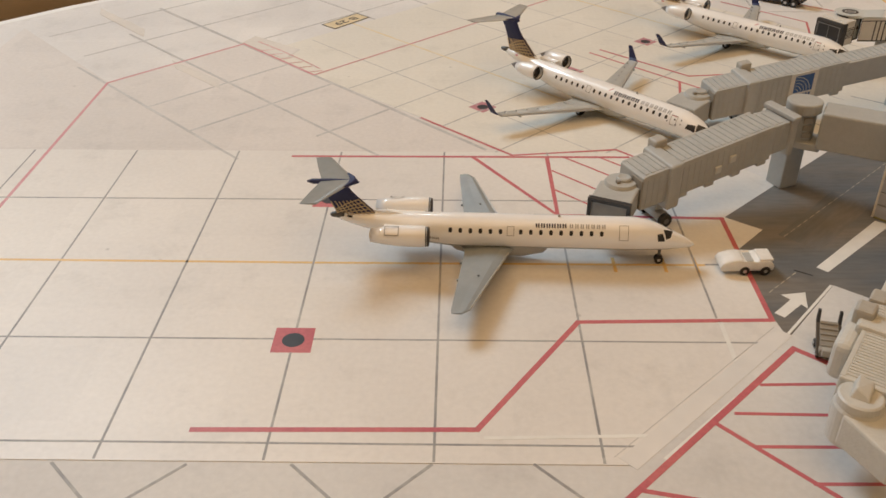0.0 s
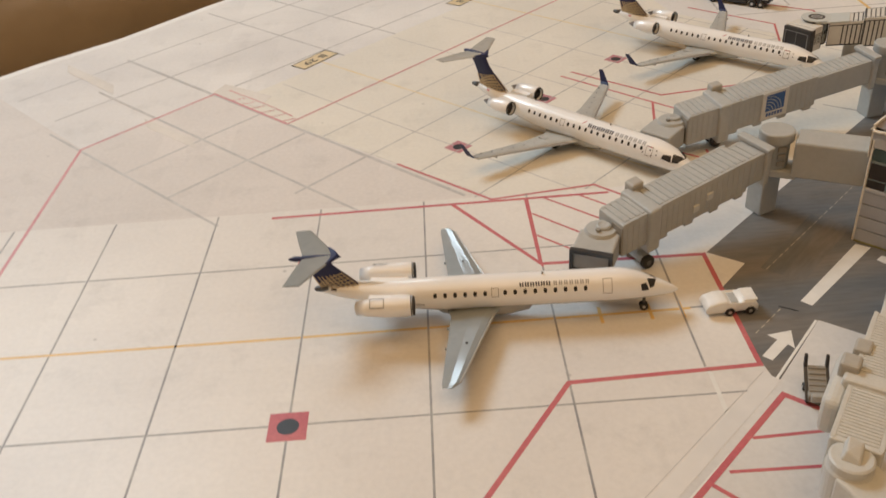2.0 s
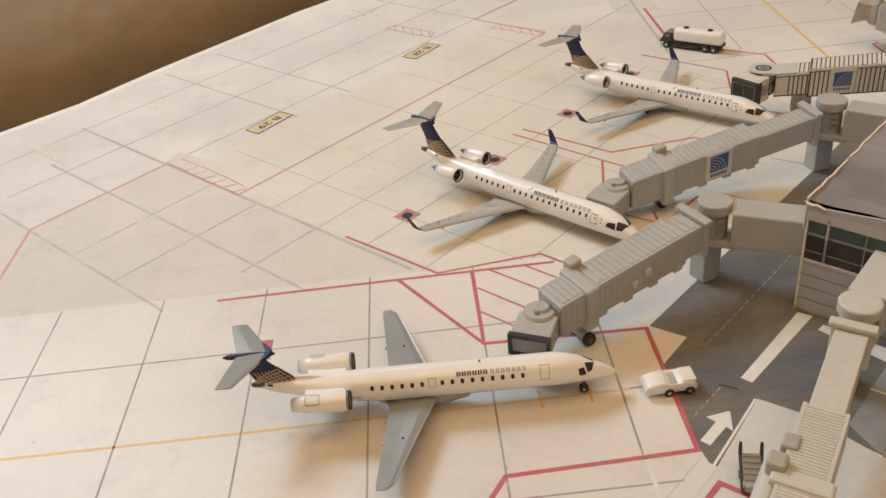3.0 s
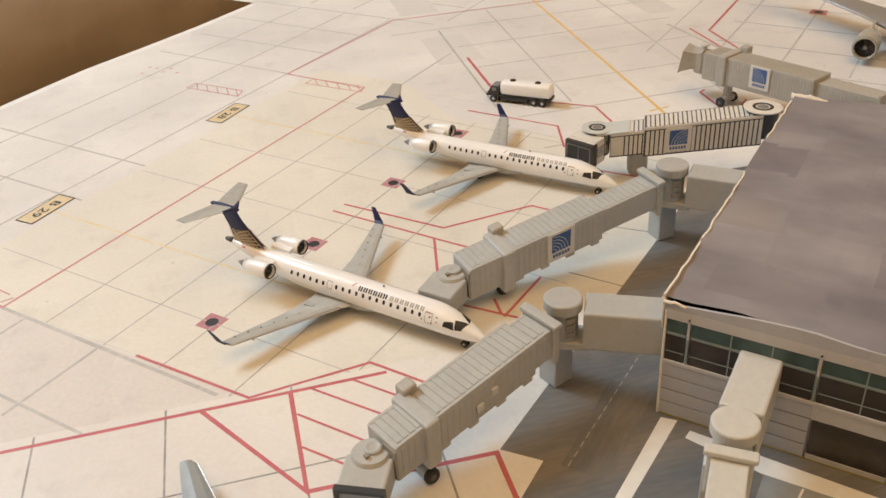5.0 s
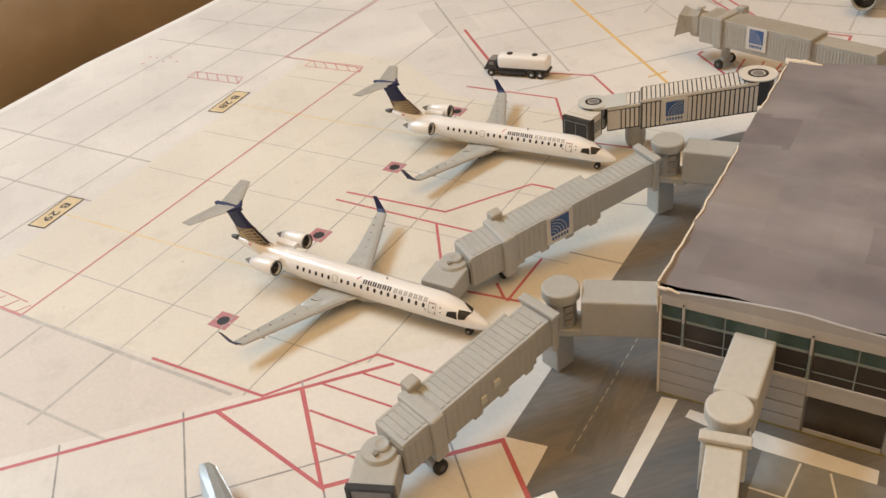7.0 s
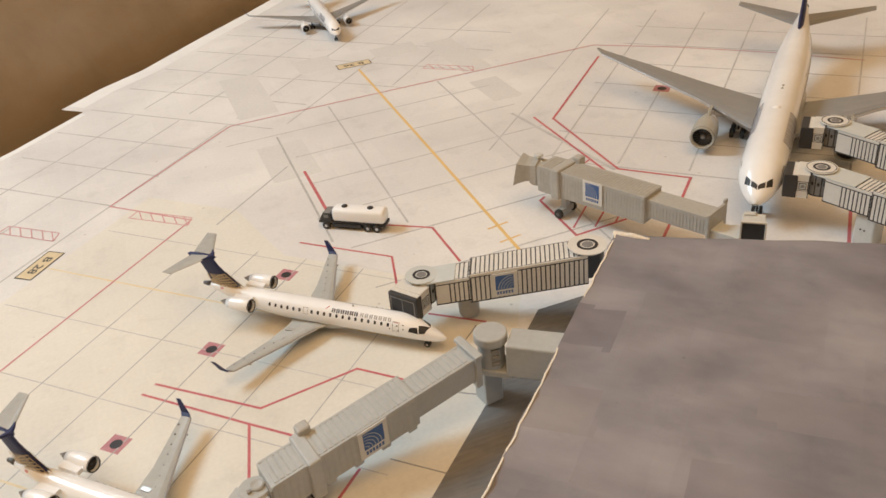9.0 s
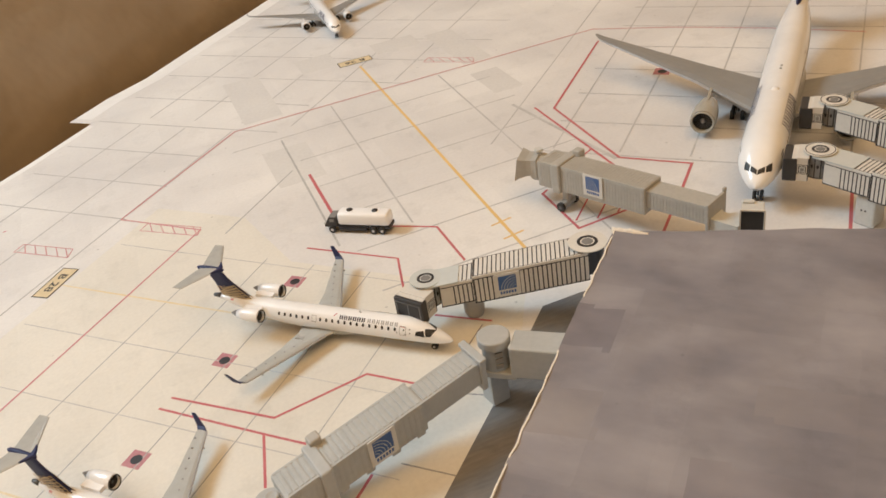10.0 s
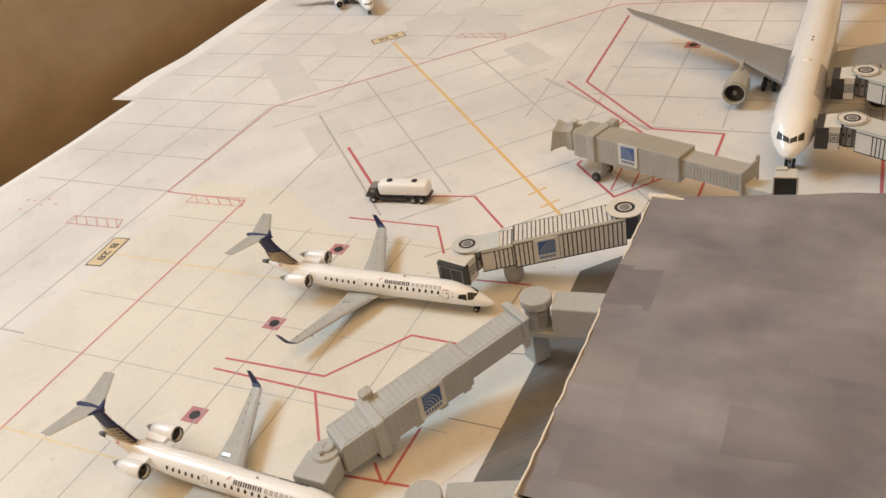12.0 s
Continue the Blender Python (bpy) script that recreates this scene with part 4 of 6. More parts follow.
def regional_jet(name, x, y, turn, label, kind):
    """The near jet ("slim") or one of the slanting stands' jets ("wide")."""
    slim = kind == "slim"
    if slim:
        raw = [(0, 4.4, 0.3, 0.3), (-0.7, 4.5, 1.3, 1.2), (-2.6, 4.95, 2.9, 2.6), (-5.2, 5.5, 4.4, 4.0), (-8, 6.08, 5.6, 5.5), (-11.5, 6.42, 6.4, 6.5), (-15, 6.45, 6.5, 6.6), (-30, 6.45, 6.5, 6.6), (-46, 6.5, 6.5, 6.6), (-53, 6.9, 5.8, 5.6), (-60, 7.7, 4.3, 4.1), (-66, 8.5, 2.6, 2.5), (-68.6, 9.0, 1.5, 1.5), (-69.4, 9.15, 0.9, 1.0)]
    else:
        raw = [(-0.6, 3.5, 0.5, 0.5), (-1.3, 3.58, 1.7, 1.5), (-3.4, 3.98, 3.5, 3.0), (-6.0, 4.6, 4.9, 4.5), (-8.5, 5.15, 5.75, 5.6), (-12, 5.58, 6.4, 6.45), (-15, 5.65, 6.5, 6.6), (-30, 5.65, 6.5, 6.6), (-46, 5.7, 6.5, 6.6), (-54, 6.1, 6.0, 5.8), (-61, 7.0, 4.6, 4.2), (-67, 7.9, 2.9, 2.7), (-71, 8.6, 1.7, 1.6), (-72.5, 8.8, 1.0, 1.1)]
    st = smooth_stations(raw)
    plane = thing(name, x, y, 0.03, turn, label, "model airplane", "regional jets")
    part("fuselage", hull(st, -34 if slim else -58), [LIVERY, BELLY], plane, smooth=True)
    last = raw[-1]
    part("tail_cone", lathe([(last[0] - 1.2, 0.2), (last[0] - 0.9, 0.5), (last[0] + 1.6, 0.86)], "x", (0, 0, last[1]), 14), DARK_METAL, plane, smooth=True)
    # wings
    wm = WING if slim else WING_LIGHT
    for s in (1, -1):
        if slim:
            w = part("wing", lifting([((-33.0, 0, 3.5), 12.5, 1.4), ((-36.0, s * 4.2, 3.7), 8.4, 1.1), ((-43.0, s * 24.6, 4.9), 3.2, 0.5), ((-44.2, s * 25.8, 5.0), 1.9, 0.3)]), wm, plane)
            part("wing_dot", lathe([(4.1, 0.24), (4.75, 0.24)], "z", (-41.6, s * 13.4, 0), 10), BLACK_PRINT, w)
            # lighter strip paints the glossy highlight along the leading edge
            part("leading_edge", lifting([((-35.85, s * 4.2, 3.75), 0.5, 0.8), ((-42.9, s * 24.6, 4.95), 0.4, 0.4)]), WING_LIGHT, w, "leading edge strip with a highlight put into its colour")
            part("flap_fairing", boxed(-45.2, -41.4, s * 7.6 - 0.3, s * 7.6 + 0.3, 3.3, 3.8, bevel=0.15), wm, w)
            part("flap_fairing", boxed(-45.6, -42.6, s * 14 - 0.25, s * 14 + 0.25, 3.7, 4.2, bevel=0.15), wm, w)
        else:
            w = part("wing", lifting([((-32.0, 0, 2.7), 12.9, 1.5), ((-36.0, s * 4.8, 3.0), 8.4, 1.2), ((-39.8, s * 13, 3.6), 5.6, 0.8), ((-46.4, s * 28.0, 4.7), 2.9, 0.45)]), wm, plane)
            tip = lifting([((-46.3, s * 27.9, 4.7), 3.0, 0.5), ((-47.2, s * 28.7, 5.1), 2.7, 0.45), ((-49.8, s * 29.6, 8.2), 1.4, 0.3)])
            bmesh.ops.recalc_face_normals(tip, faces=tip.faces)
            for f in tip.faces:
                f.material_index = 1 if f.normal.y * s > 0.15 and f.calc_center_median().z < 5.6 else 0
            part("winglet", tip, [NAVY, wm], w, "winglet, navy inside and pale grey outside")
            part("leading_edge", lifting([((-35.75, s * 4.8, 3.05), 0.7, 0.9), ((-39.6, s * 13, 3.65), 0.6, 0.7), ((-46.25, s * 28.0, 4.72), 0.5, 0.4)]), STEEL, w, "bare metal leading edge")
            part("access_panel", boxed(-43.6, -41.2, s * 7.2 - 0.6, s * 7.2 + 0.6, 3.5, 3.70), BELLY if s < 0 else wm, w)
            for k in range(7):
                yy, xd = s * (8.5 + 2.8 * k), -40.8 - 1.2 * k
                part("wing_dot", lathe([(3.55 + 0.19 * k, 0.2), (3.72 + 0.19 * k, 0.2)], "z", (xd, yy, 0), 8), CARD_MID, w)
            for k in range(5):
                yy = s * (6 + 4.4 * k)
                part("flap_track", boxed(-44.0 - k * 0.5, -41.6 - k * 0.6, yy - 0.18, yy + 0.18, 2.9 + 0.25 * k, 3.3 + 0.27 * k, bevel=0.1, seg=1), wm, w)
    # wing box under the body
    part("wing_fairing", lathe([(-27.5, 0.2), (-29, 1.7), (-33, 2.5), (-42, 2.5), (-46, 1.6), (-48, 0.2)], "x", (0, 0, 3.6 if slim else 3.3), 24), BELLY if slim else wm, plane, smooth=True)
    # tail
    if slim:
        sweep_tail(plane, 8.0, 16.6, ((8.0, -59.8, -68.6), (9.6, -61.6, -69.3), (12.0, -64.0, -70.4), (14.4, -66.2, -71.8), (16.6, -67.6, -73.2)), 1.3, 12.8)
        part("dorsal_fin", lifting([((-49.5, 0, 8.3), 12, 0.9), ((-59.2, 0, 10.3), 3, 0.5)], True), LIVERY, plane)
        zt, le, hs = 16.3, -65.2, 9.4
        part("tail_bullet", lathe([(-64.6, 0.1), (-65.6, 0.55), (-70, 0.6), (-73.6, 0.5), (-74.6, 0.15)], "x", (0, 0, zt), 14), NAVY, plane, smooth=True)
    else:
        sweep_tail(plane, 7.8, 18.2, ((7.8, -58.8, -69.8), (9.6, -61.2, -70.3), (12.2, -64.2, -71.2), (15.2, -66.9, -72.6), (18.2, -68.6, -74.6)), 1.5, 13.2)
        part("dorsal_fin", lifting([((-56.0, 0, 8.2), 8, 0.7), ((-61, 0, 9.6), 3, 0.4)], True), LIVERY, plane)
        zt, le, hs = 18.0, -68.0, 10.6
        part("tail_bullet", lathe([(-67.2, 0.1), (-68.0, 0.62), (-73.0, 0.75), (-75.6, 0.6), (-76.4, 0.15)], "x", (0, 0, zt), 14), NAVY, plane, smooth=True)
    for s in (1, -1):
        stab = part("stabilizer", lifting([((le, 0, zt + 0.2), 6.6, 0.7), ((le - 3.0, s * hs * 0.5, zt + 0.25), 5.0, 0.55), ((le - 6.0, s * hs, zt + 0.3), 3.2, 0.35)]), wm, plane)
        part("root_band", lifting([((le + 0.35, 0, zt + 0.25), 2.4, 0.85), ((le - 0.4, s * 1.4, zt + 0.28), 1.5, 0.8), ((le - 1.55, s * 2.7, zt + 0.3), 0.7, 0.62)]), NAVY, stab, "navy band along the root of the leading edge")
    # engines
    for s in (1, -1):
        if slim:
            e = nacelle(plane, -51.2, -62.2, s * 5.6, 8.0, 2.0, box_between(-60, -52.5, s * 2.0, s * 4.1, 7.4, 8.4), DARK_METAL, cone=False)
            part("access_hatch", frame_on_pod(-59.4, -56.8, s * 5.6, 8.0, 2.05, 30 if s < 0 else 30, s), OUTLINE, e)
        else:
            nacelle(plane, -54.2, -61.8, s * 5.9, 8.1, 1.9, box_between(-61.2, -55.6, s * 2.4, s * 4.4, 7.6, 8.7), FAN)
    # gear
    gear(plane, -6.4 if slim else -6.0, 0, 3.2, 0.85, 0.5, 0.42)
    for s in (1, -1):
        gear(plane, -41.0 if slim else -40.5, s * 4.2, 3.4, 1.05, 0.6, 0.55)
    # printed details
    if slim:
        window_row(plane, st, [-18.4 - 1.92 * k for k in range(16) if k != 9], 26, 0.7, 1.0, GLASS_DARK)
        t0, per, ang, tall, pitch = -17.7, 0.74, 42, 15, 0.28
        doors = ((-15.1, -13.3, 4, 56), (-36.4, -35.0, 12, 44))
    else:
        window_row(plane, st, [-15.3 - 1.86 * k for k in range(20) if k != 13], 27, 0.68, 1.02, GLASS_DARK)
        t0, per, ang, tall, pitch = -14.6, 0.98, 41, 19, 0.34
        doors = ((-14.0, -12.2, 2, 46), (-40.2, -38.8, 12, 44))
    for s in (1, -1):
        bars(plane, st, t0, ang, 7 if s < 0 else 6, per * (0.86 if s < 0 else 1), pitch + (per * 0.14 if s < 0 else 0), tall, TITLE_GREY if s < 0 else TITLE, s, "title_bar")
        bars(plane, st, t0 - 7.25 * (per + pitch) if s < 0 else t0 - 6.4 * (per + pitch), ang, 6 if s < 0 else 7, per, pitch, tall, TITLE if s < 0 else TITLE_GREY, s, "title_bar")
        for x0, x1, a0, a1 in doors:
            aa = (a0, a1) if s > 0 else (180 - a1, 180 - a0)
            part("door_outline", frame_decal(st, x0, x1, aa[0], aa[1], 0.11), OUTLINE, plane)
        if not slim:
            dm = lambda x0, x1, a0, a1: decal(st, ((x0, a0), (x1, a0), (x1, a1), (x0, a1)) if s > 0 else ((x0, 180 - a0), (x1, 180 - a0), (x1, 180 - a1), (x0, 180 - a1)), 0.06, 1, 2)
            part("door_mark", dm(-13.0, -12.6, 26, 32), BLACK_PRINT, plane)
            part("door_mark", dm(-13.8, -12.4, 41, 44), RED_PALE, plane)
            for xm, am in ((-10.9, 16), (-11.0, 34), (-14.6, 10), (-12.2, 6)):
                part("hull_mark", dm(xm, xm - 0.3, am, am + 5), CARD_DARK, plane)
        if slim:
            bars(plane, st, -49.4 if s < 0 else -47.2, -14, 3, 0.55, 0.22, 9, OUTLINE, s, "registration_bar")
        # rear lamp mark and small dots
        part("vent_mark", decal(st, ((-66.2, 90 - s * 62), (-67.2, 90 - s * 62), (-67.2, 90 - s * 42), (-66.2, 90 - s * 42)), 0.05, 2, 3), GLASS_DARK if slim else RED_PALE, plane)
    # cockpit panes
    if slim:
        panes = (((-5.95, 24), (-5.1, 36), (-4.4, 88.5), (-6.4, 68)), ((-7.6, 8), (-6.15, 14), (-6.65, 46), (-7.75, 36)))
    else:
        panes = (((-6.95, 17), (-5.6, 28), (-4.7, 89), (-7.3, 62)), ((-9.7, 12), (-7.15, 14), (-7.5, 48), (-9.4, 34)))
    for a in panes:
        for s in (1, -1):
            c = a if s > 0 else tuple((x, 180 - g) for x, g in a)
            part("cockpit_window", decal(st, c, 0.05, 6, 6), GLASS_DARK, plane)
    if not slim:
        part("roof_mark", decal(st, ((-33.4, 128), (-33.7, 128), (-32.9, 112), (-32.6, 112)), 0.05, 1, 4), RED, plane)
    part("antenna", boxed(-26.6, -26.2, -0.1, 0.1, section(st, -26)[0] + section(st, -26)[2] / 2 - 0.1, section(st, -26)[0] + section(st, -26)[2] / 2 + 0.5), OUTLINE, plane)
    return plane


def frame_on_pod(x0, x1, y, z, r, ang, side):
    """Printed hatch outline on an engine pod."""
    bm = bm_new()

    def p(x, a):
        t = math.radians(a)
        return (x, y + side * (r * 1.03) * math.cos(t), z + (r * 1.03) * math.sin(t))

    def seg(xa, xb, aa, ab):
        n = 4
        lo = [p(xa + (xb - xa) * k / n, aa) for k in range(n + 1)]
        hi = [p(xa + (xb - xa) * k / n, ab) for k in range(n + 1)]
        skin(bm, [lo, hi], close=False, caps=False)

    seg(x0, x1, ang, ang + 5)
    seg(x0, x1, ang + 55, ang + 60)
    for xx in (x0, x1):
        n = 6
        lo = [p(xx - 0.07, ang + 60 * k / n) for k in range(n + 1)]
        hi = [p(xx + 0.07, ang + 60 * k / n) for k in range(n + 1)]
        skin(bm, [lo, hi], close=False, caps=False)
    return bm


def airliner(name, x, y, turn, label, k=1.0, winglets=False):
    """A twin-engine airliner with under-wing engines, sized by k (1: the wide-body)."""
    raw = [(0, 9.4, 0.5, 0.5), (-1.2, 9.6, 4.2, 3.4), (-4.5, 10.6, 8.6, 7.0), (-9, 12.1, 12.2, 10.8), (-15, 13.1, 13.5, 13.4), (-22, 13.4, 13.6, 14.2), (-60, 13.4, 13.5, 14.2), (-100, 13.5, 13.4, 14.2), (-118, 14.6, 11.6, 12.2), (-134, 16.6, 7.6, 8.4), (-148, 18.4, 4.0, 5.0), (-157, 19.3, 1.8, 3.2), (-158.5, 19.5, 0.8, 2.4)]
    st = smooth_stations([tuple(v * k for v in r) for r in raw], 70)
    plane = thing(name, x, y, -0.2, turn, label, "model airplane")
    part("fuselage", hull(st, -48), [LIVERY, BELLY], plane, smooth=True)
    S = lambda secs: [((a[0] * k, a[1] * k, a[2] * k), c * k, t * k) for a, c, t in secs]
    for s in (1, -1):
        w = part("wing", lifting(S([((-44, 0, 8.4), 36, 4), ((-50.5, s * 6.6, 8.8), 29, 3.4), ((-70, s * 29, 11.2), 16.5, 1.8), ((-100, s * 72, 14.8), 5.0, 0.7), ((-105, s * 75.5, 15.2), 2.0, 0.4)])), WING_DARK, plane, "mid-grey swept wing")
        part("leading_edge", lifting(S([((-50.0, s * 6.6, 8.9), 1.0, 1.6), ((-69.6, s * 29, 11.25), 0.8, 1.1), ((-99.7, s * 72, 14.85), 0.6, 0.6)])), STEEL, w, "bare metal leading edge")
        for q in (16, 27):
            xx = -66 - q * 0.62
            part("flap_fairing", boxed((xx - 2.5) * k, (xx + 6) * k, (s * q - 0.8) * k, (s * q + 0.8) * k, (7.0 + q * 0.07) * k, (8.8 + q * 0.07) * k, bevel=0.5 * k), WING_DARK, w)
        if winglets:
            part("winglet", lifting(S([((-101, s * 74, 14.8), 5.2, 0.7), ((-106, s * 79, 22), 2.2, 0.5)])), NAVY, w, "navy winglet")
        part("stabilizer", lifting(S([((-136, 0, 17.5), 17, 1.8), ((-156, s * 27, 19.5), 6, 0.6)])), WING_DARK, plane)
        e = nacelle(plane, -47 * k, -63 * k, s * 23.0 * k, 6.4 * k, 4.3 * k, lifting(S([((-52, s * 23.0, 9.6), 18, 1.6), ((-60, s * 23.0, 11.2), 14, 1.2)]), True), PEARL if k == 1 else STEEL, PEARL if k == 1 else LIVERY, cone=True)
        part("fan_blades", fan_blades(-48.7 * k, s * 23.0 * k, 6.4 * k, 3.45 * k), DARK_METAL, e)
        part("spinner", lathe([(-49.2 * k, 1.1 * k), (-48.3 * k, 0.8 * k), (-47.7 * k, 0.1 * k)], "x", (0, s * 23.0 * k, 6.4 * k), 16), CONE, e, smooth=True)
        gear(plane, -68 * k, s * 13.5 * k, 8 * k, 1.75 * k, 1.3 * k, 1.8 * k, (-3.7 * k, 0, 3.7 * k))
        window_row(plane, st, [(-20 - 2.55 * n) * k for n in range(44)], 12, 0.7 * k, 1.0 * k, GLASS_DARK) if s > 0 else None
        bars(plane, st, (-25 if s > 0 else -29) * k, 14, 6, 2.5 * k, 1.5 * k, 36, AIRLINER_TITLE, s, "title_bar", 0.3, -0.5 * s)
        for x0, x1 in ((-13.6, -10.9), (-46, -43.4), (-88, -85.4), (-124, -121.6)):
            aa = (-8, 28) if s > 0 else (152, 188)
            part("door_outline", frame_decal(st, x0 * k, x1 * k, aa[0], aa[1], 0.2 * k), OUTLINE, plane)
        for a in (((-2.5, 88.2), (-3.5, 58), (-4.9, 64), (-3.7, 88.6)), ((-3.65, 54), (-4.9, 31), (-6.6, 46), (-5.1, 61))):
            c = tuple((x * k, g if s > 0 else 180 - g) for x, g in a)
            part("cockpit_window", decal(st, c, 0.06, 5, 5), GLASS_DARK, plane)
    sec = [((-122, 0, 19), 32, 2.6), ((-150, 0, 45), 12, 1.2)]
    part("fin", lifting(S(sec), True), NAVY, plane, "navy fin")
    part("tail_cone", lathe([(-159.6 * k, 0.3 * k), (-157.6 * k, 1.2 * k)], "x", (0, 0, 19.5 * k), 12), DARK_METAL, plane)
    part("wing_fairing", lathe([(v[0] * k, v[1] * k) for v in ((-40, 0.5), (-45, 5), (-55, 7.4), (-82, 7.4), (-92, 4), (-98, 0.5))], "x", (0, 0, 9.6 * k), 28), BELLY, plane, smooth=True)
    gear(plane, (-9.6 if k == 1 else -11) * k, 0, 8 * k, 1.7 * k, 1.0 * k, 1.05 * k)
    for xx in (-62, -64.6):
        part("roof_vent", decal(st, ((xx * k, 86), ((xx - 0.9) * k, 86), ((xx - 0.9) * k, 92), (xx * k, 92)), 0.06, 2, 2), GLASS_DARK, plane)
    part("antenna_dome", lathe([(0, 1.5 * k), (0.35 * k, 1.2 * k), (0.7 * k, 0.5 * k), (0.8 * k, 0.05)], "z", (-46 * k, 0, (13.4 + 6.9) * k), 18), LIVERY, plane, smooth=True)
    return plane


def fan_blades(x, y, z, r):
    bm = bm_new()
    for k in range(18):
        a = math.tau * k / 18
        c, s = math.cos(a), math.sin(a)
        c2, s2 = math.cos(a + 0.22), math.sin(a + 0.22)
        vs = [bm.verts.new(p) for p in ((x, y + 0.25 * r * c, z + 0.25 * r * s), (x, y + r * c, z + r * s), (x - 0.5, y + r * c2, z + r * s2), (x - 0.5, y + 0.25 * r * c2, z + 0.25 * r * s2))]
        bm.faces.new(vs)
    return bm


regional_jet("regional_jet", 59.3, 100.5, -1.9, "glossy white slim twin-jet model with grey wings on the near stand", "slim")
regional_jet("regional_jet", 77.0, 145.8, -46.2, "glossy white twin-jet model with navy winglets on the first slanting stand", "wide")
regional_jet("regional_jet", 130.2, 199.9, -43.2, "glossy white twin-jet model with navy winglets under the striped bridge", "wide")
airliner("wide_body_airliner", 231.6, 210.7, 225, "large glossy white twin-engine airliner model docked at two striped bridges")
airliner("narrow_body_airliner", 173.3, 458.8, 267, "small white twin-engine airliner model on the far taxiway", 0.5, True)


# ---- passenger bridges; local x runs from the rotunda to the cab ----
def sloped(bm, x0, x1, slope, z_at):
    """Shears what lies in bm so that its top follows the slope."""
    for v in bm.verts:
        v.co.z += (v.co.x - z_at) * slope
    return bm


def placard(parent, x, y, z, side, slope=0.0, size=1.0):
    """White placard with a blue globe square and a line of small bars."""
    h = 3.1 * size
    lean = lambda bm: sloped(bm, 0, 0, slope, x)
    base = part("placard", lean(boxed(x - h, x + h, y - 0.12, y + 0.12, z - h * 1.04, z + h * 1.04)), CARD, parent, "white placard with a blue square")
    part("placard_square", lean(boxed(x - h * 0.7, x + h * 0.7, min(y, y + side * 0.2), max(y, y + side * 0.2), z - h * 0.42, z + h * 0.84)), BLUE_SIGN, base)
    bm = bm_new()
    for k in range(5):
        r = h * (0.25 + 0.22 * k)
        for q in range(6):
            a0, a1 = math.radians(90 + 15 * q), math.radians(90 + 15 * (q + 1))
            ring = []
            for rr in (r, r + 0.14):
                for a in (a0, a1):
                    ring.append((x + h * 0.65 + rr * math.cos(a), z - h * 0.38 + rr * math.sin(a)))
            (p, q2, r2, s2) = ring[0], ring[1], ring[3], ring[2]
            if all(x - h * 0.7 <= u[0] <= x + h * 0.7 and z - h * 0.4 <= u[1] <= z + h * 0.8 for u in ring):
                vs = [bm.verts.new((u[0], y + side * 0.23, u[1])) for u in (p, q2, r2, s2)]
                bm.faces.new(vs)
    if len(bm.faces):
        part("globe_arcs", lean(bm), CARD_GREY, base)
    else:
        bm.free()
    for k in range(6):
        xx = x - h * 0.62 + k * h * 0.22
        part("placard_bar", lean(boxed(xx, xx + h * 0.14, min(y, y + side * 0.2), max(y, y + side * 0.2), z - h * 0.82, z - h * 0.57)), BLUE_SIGN, base)


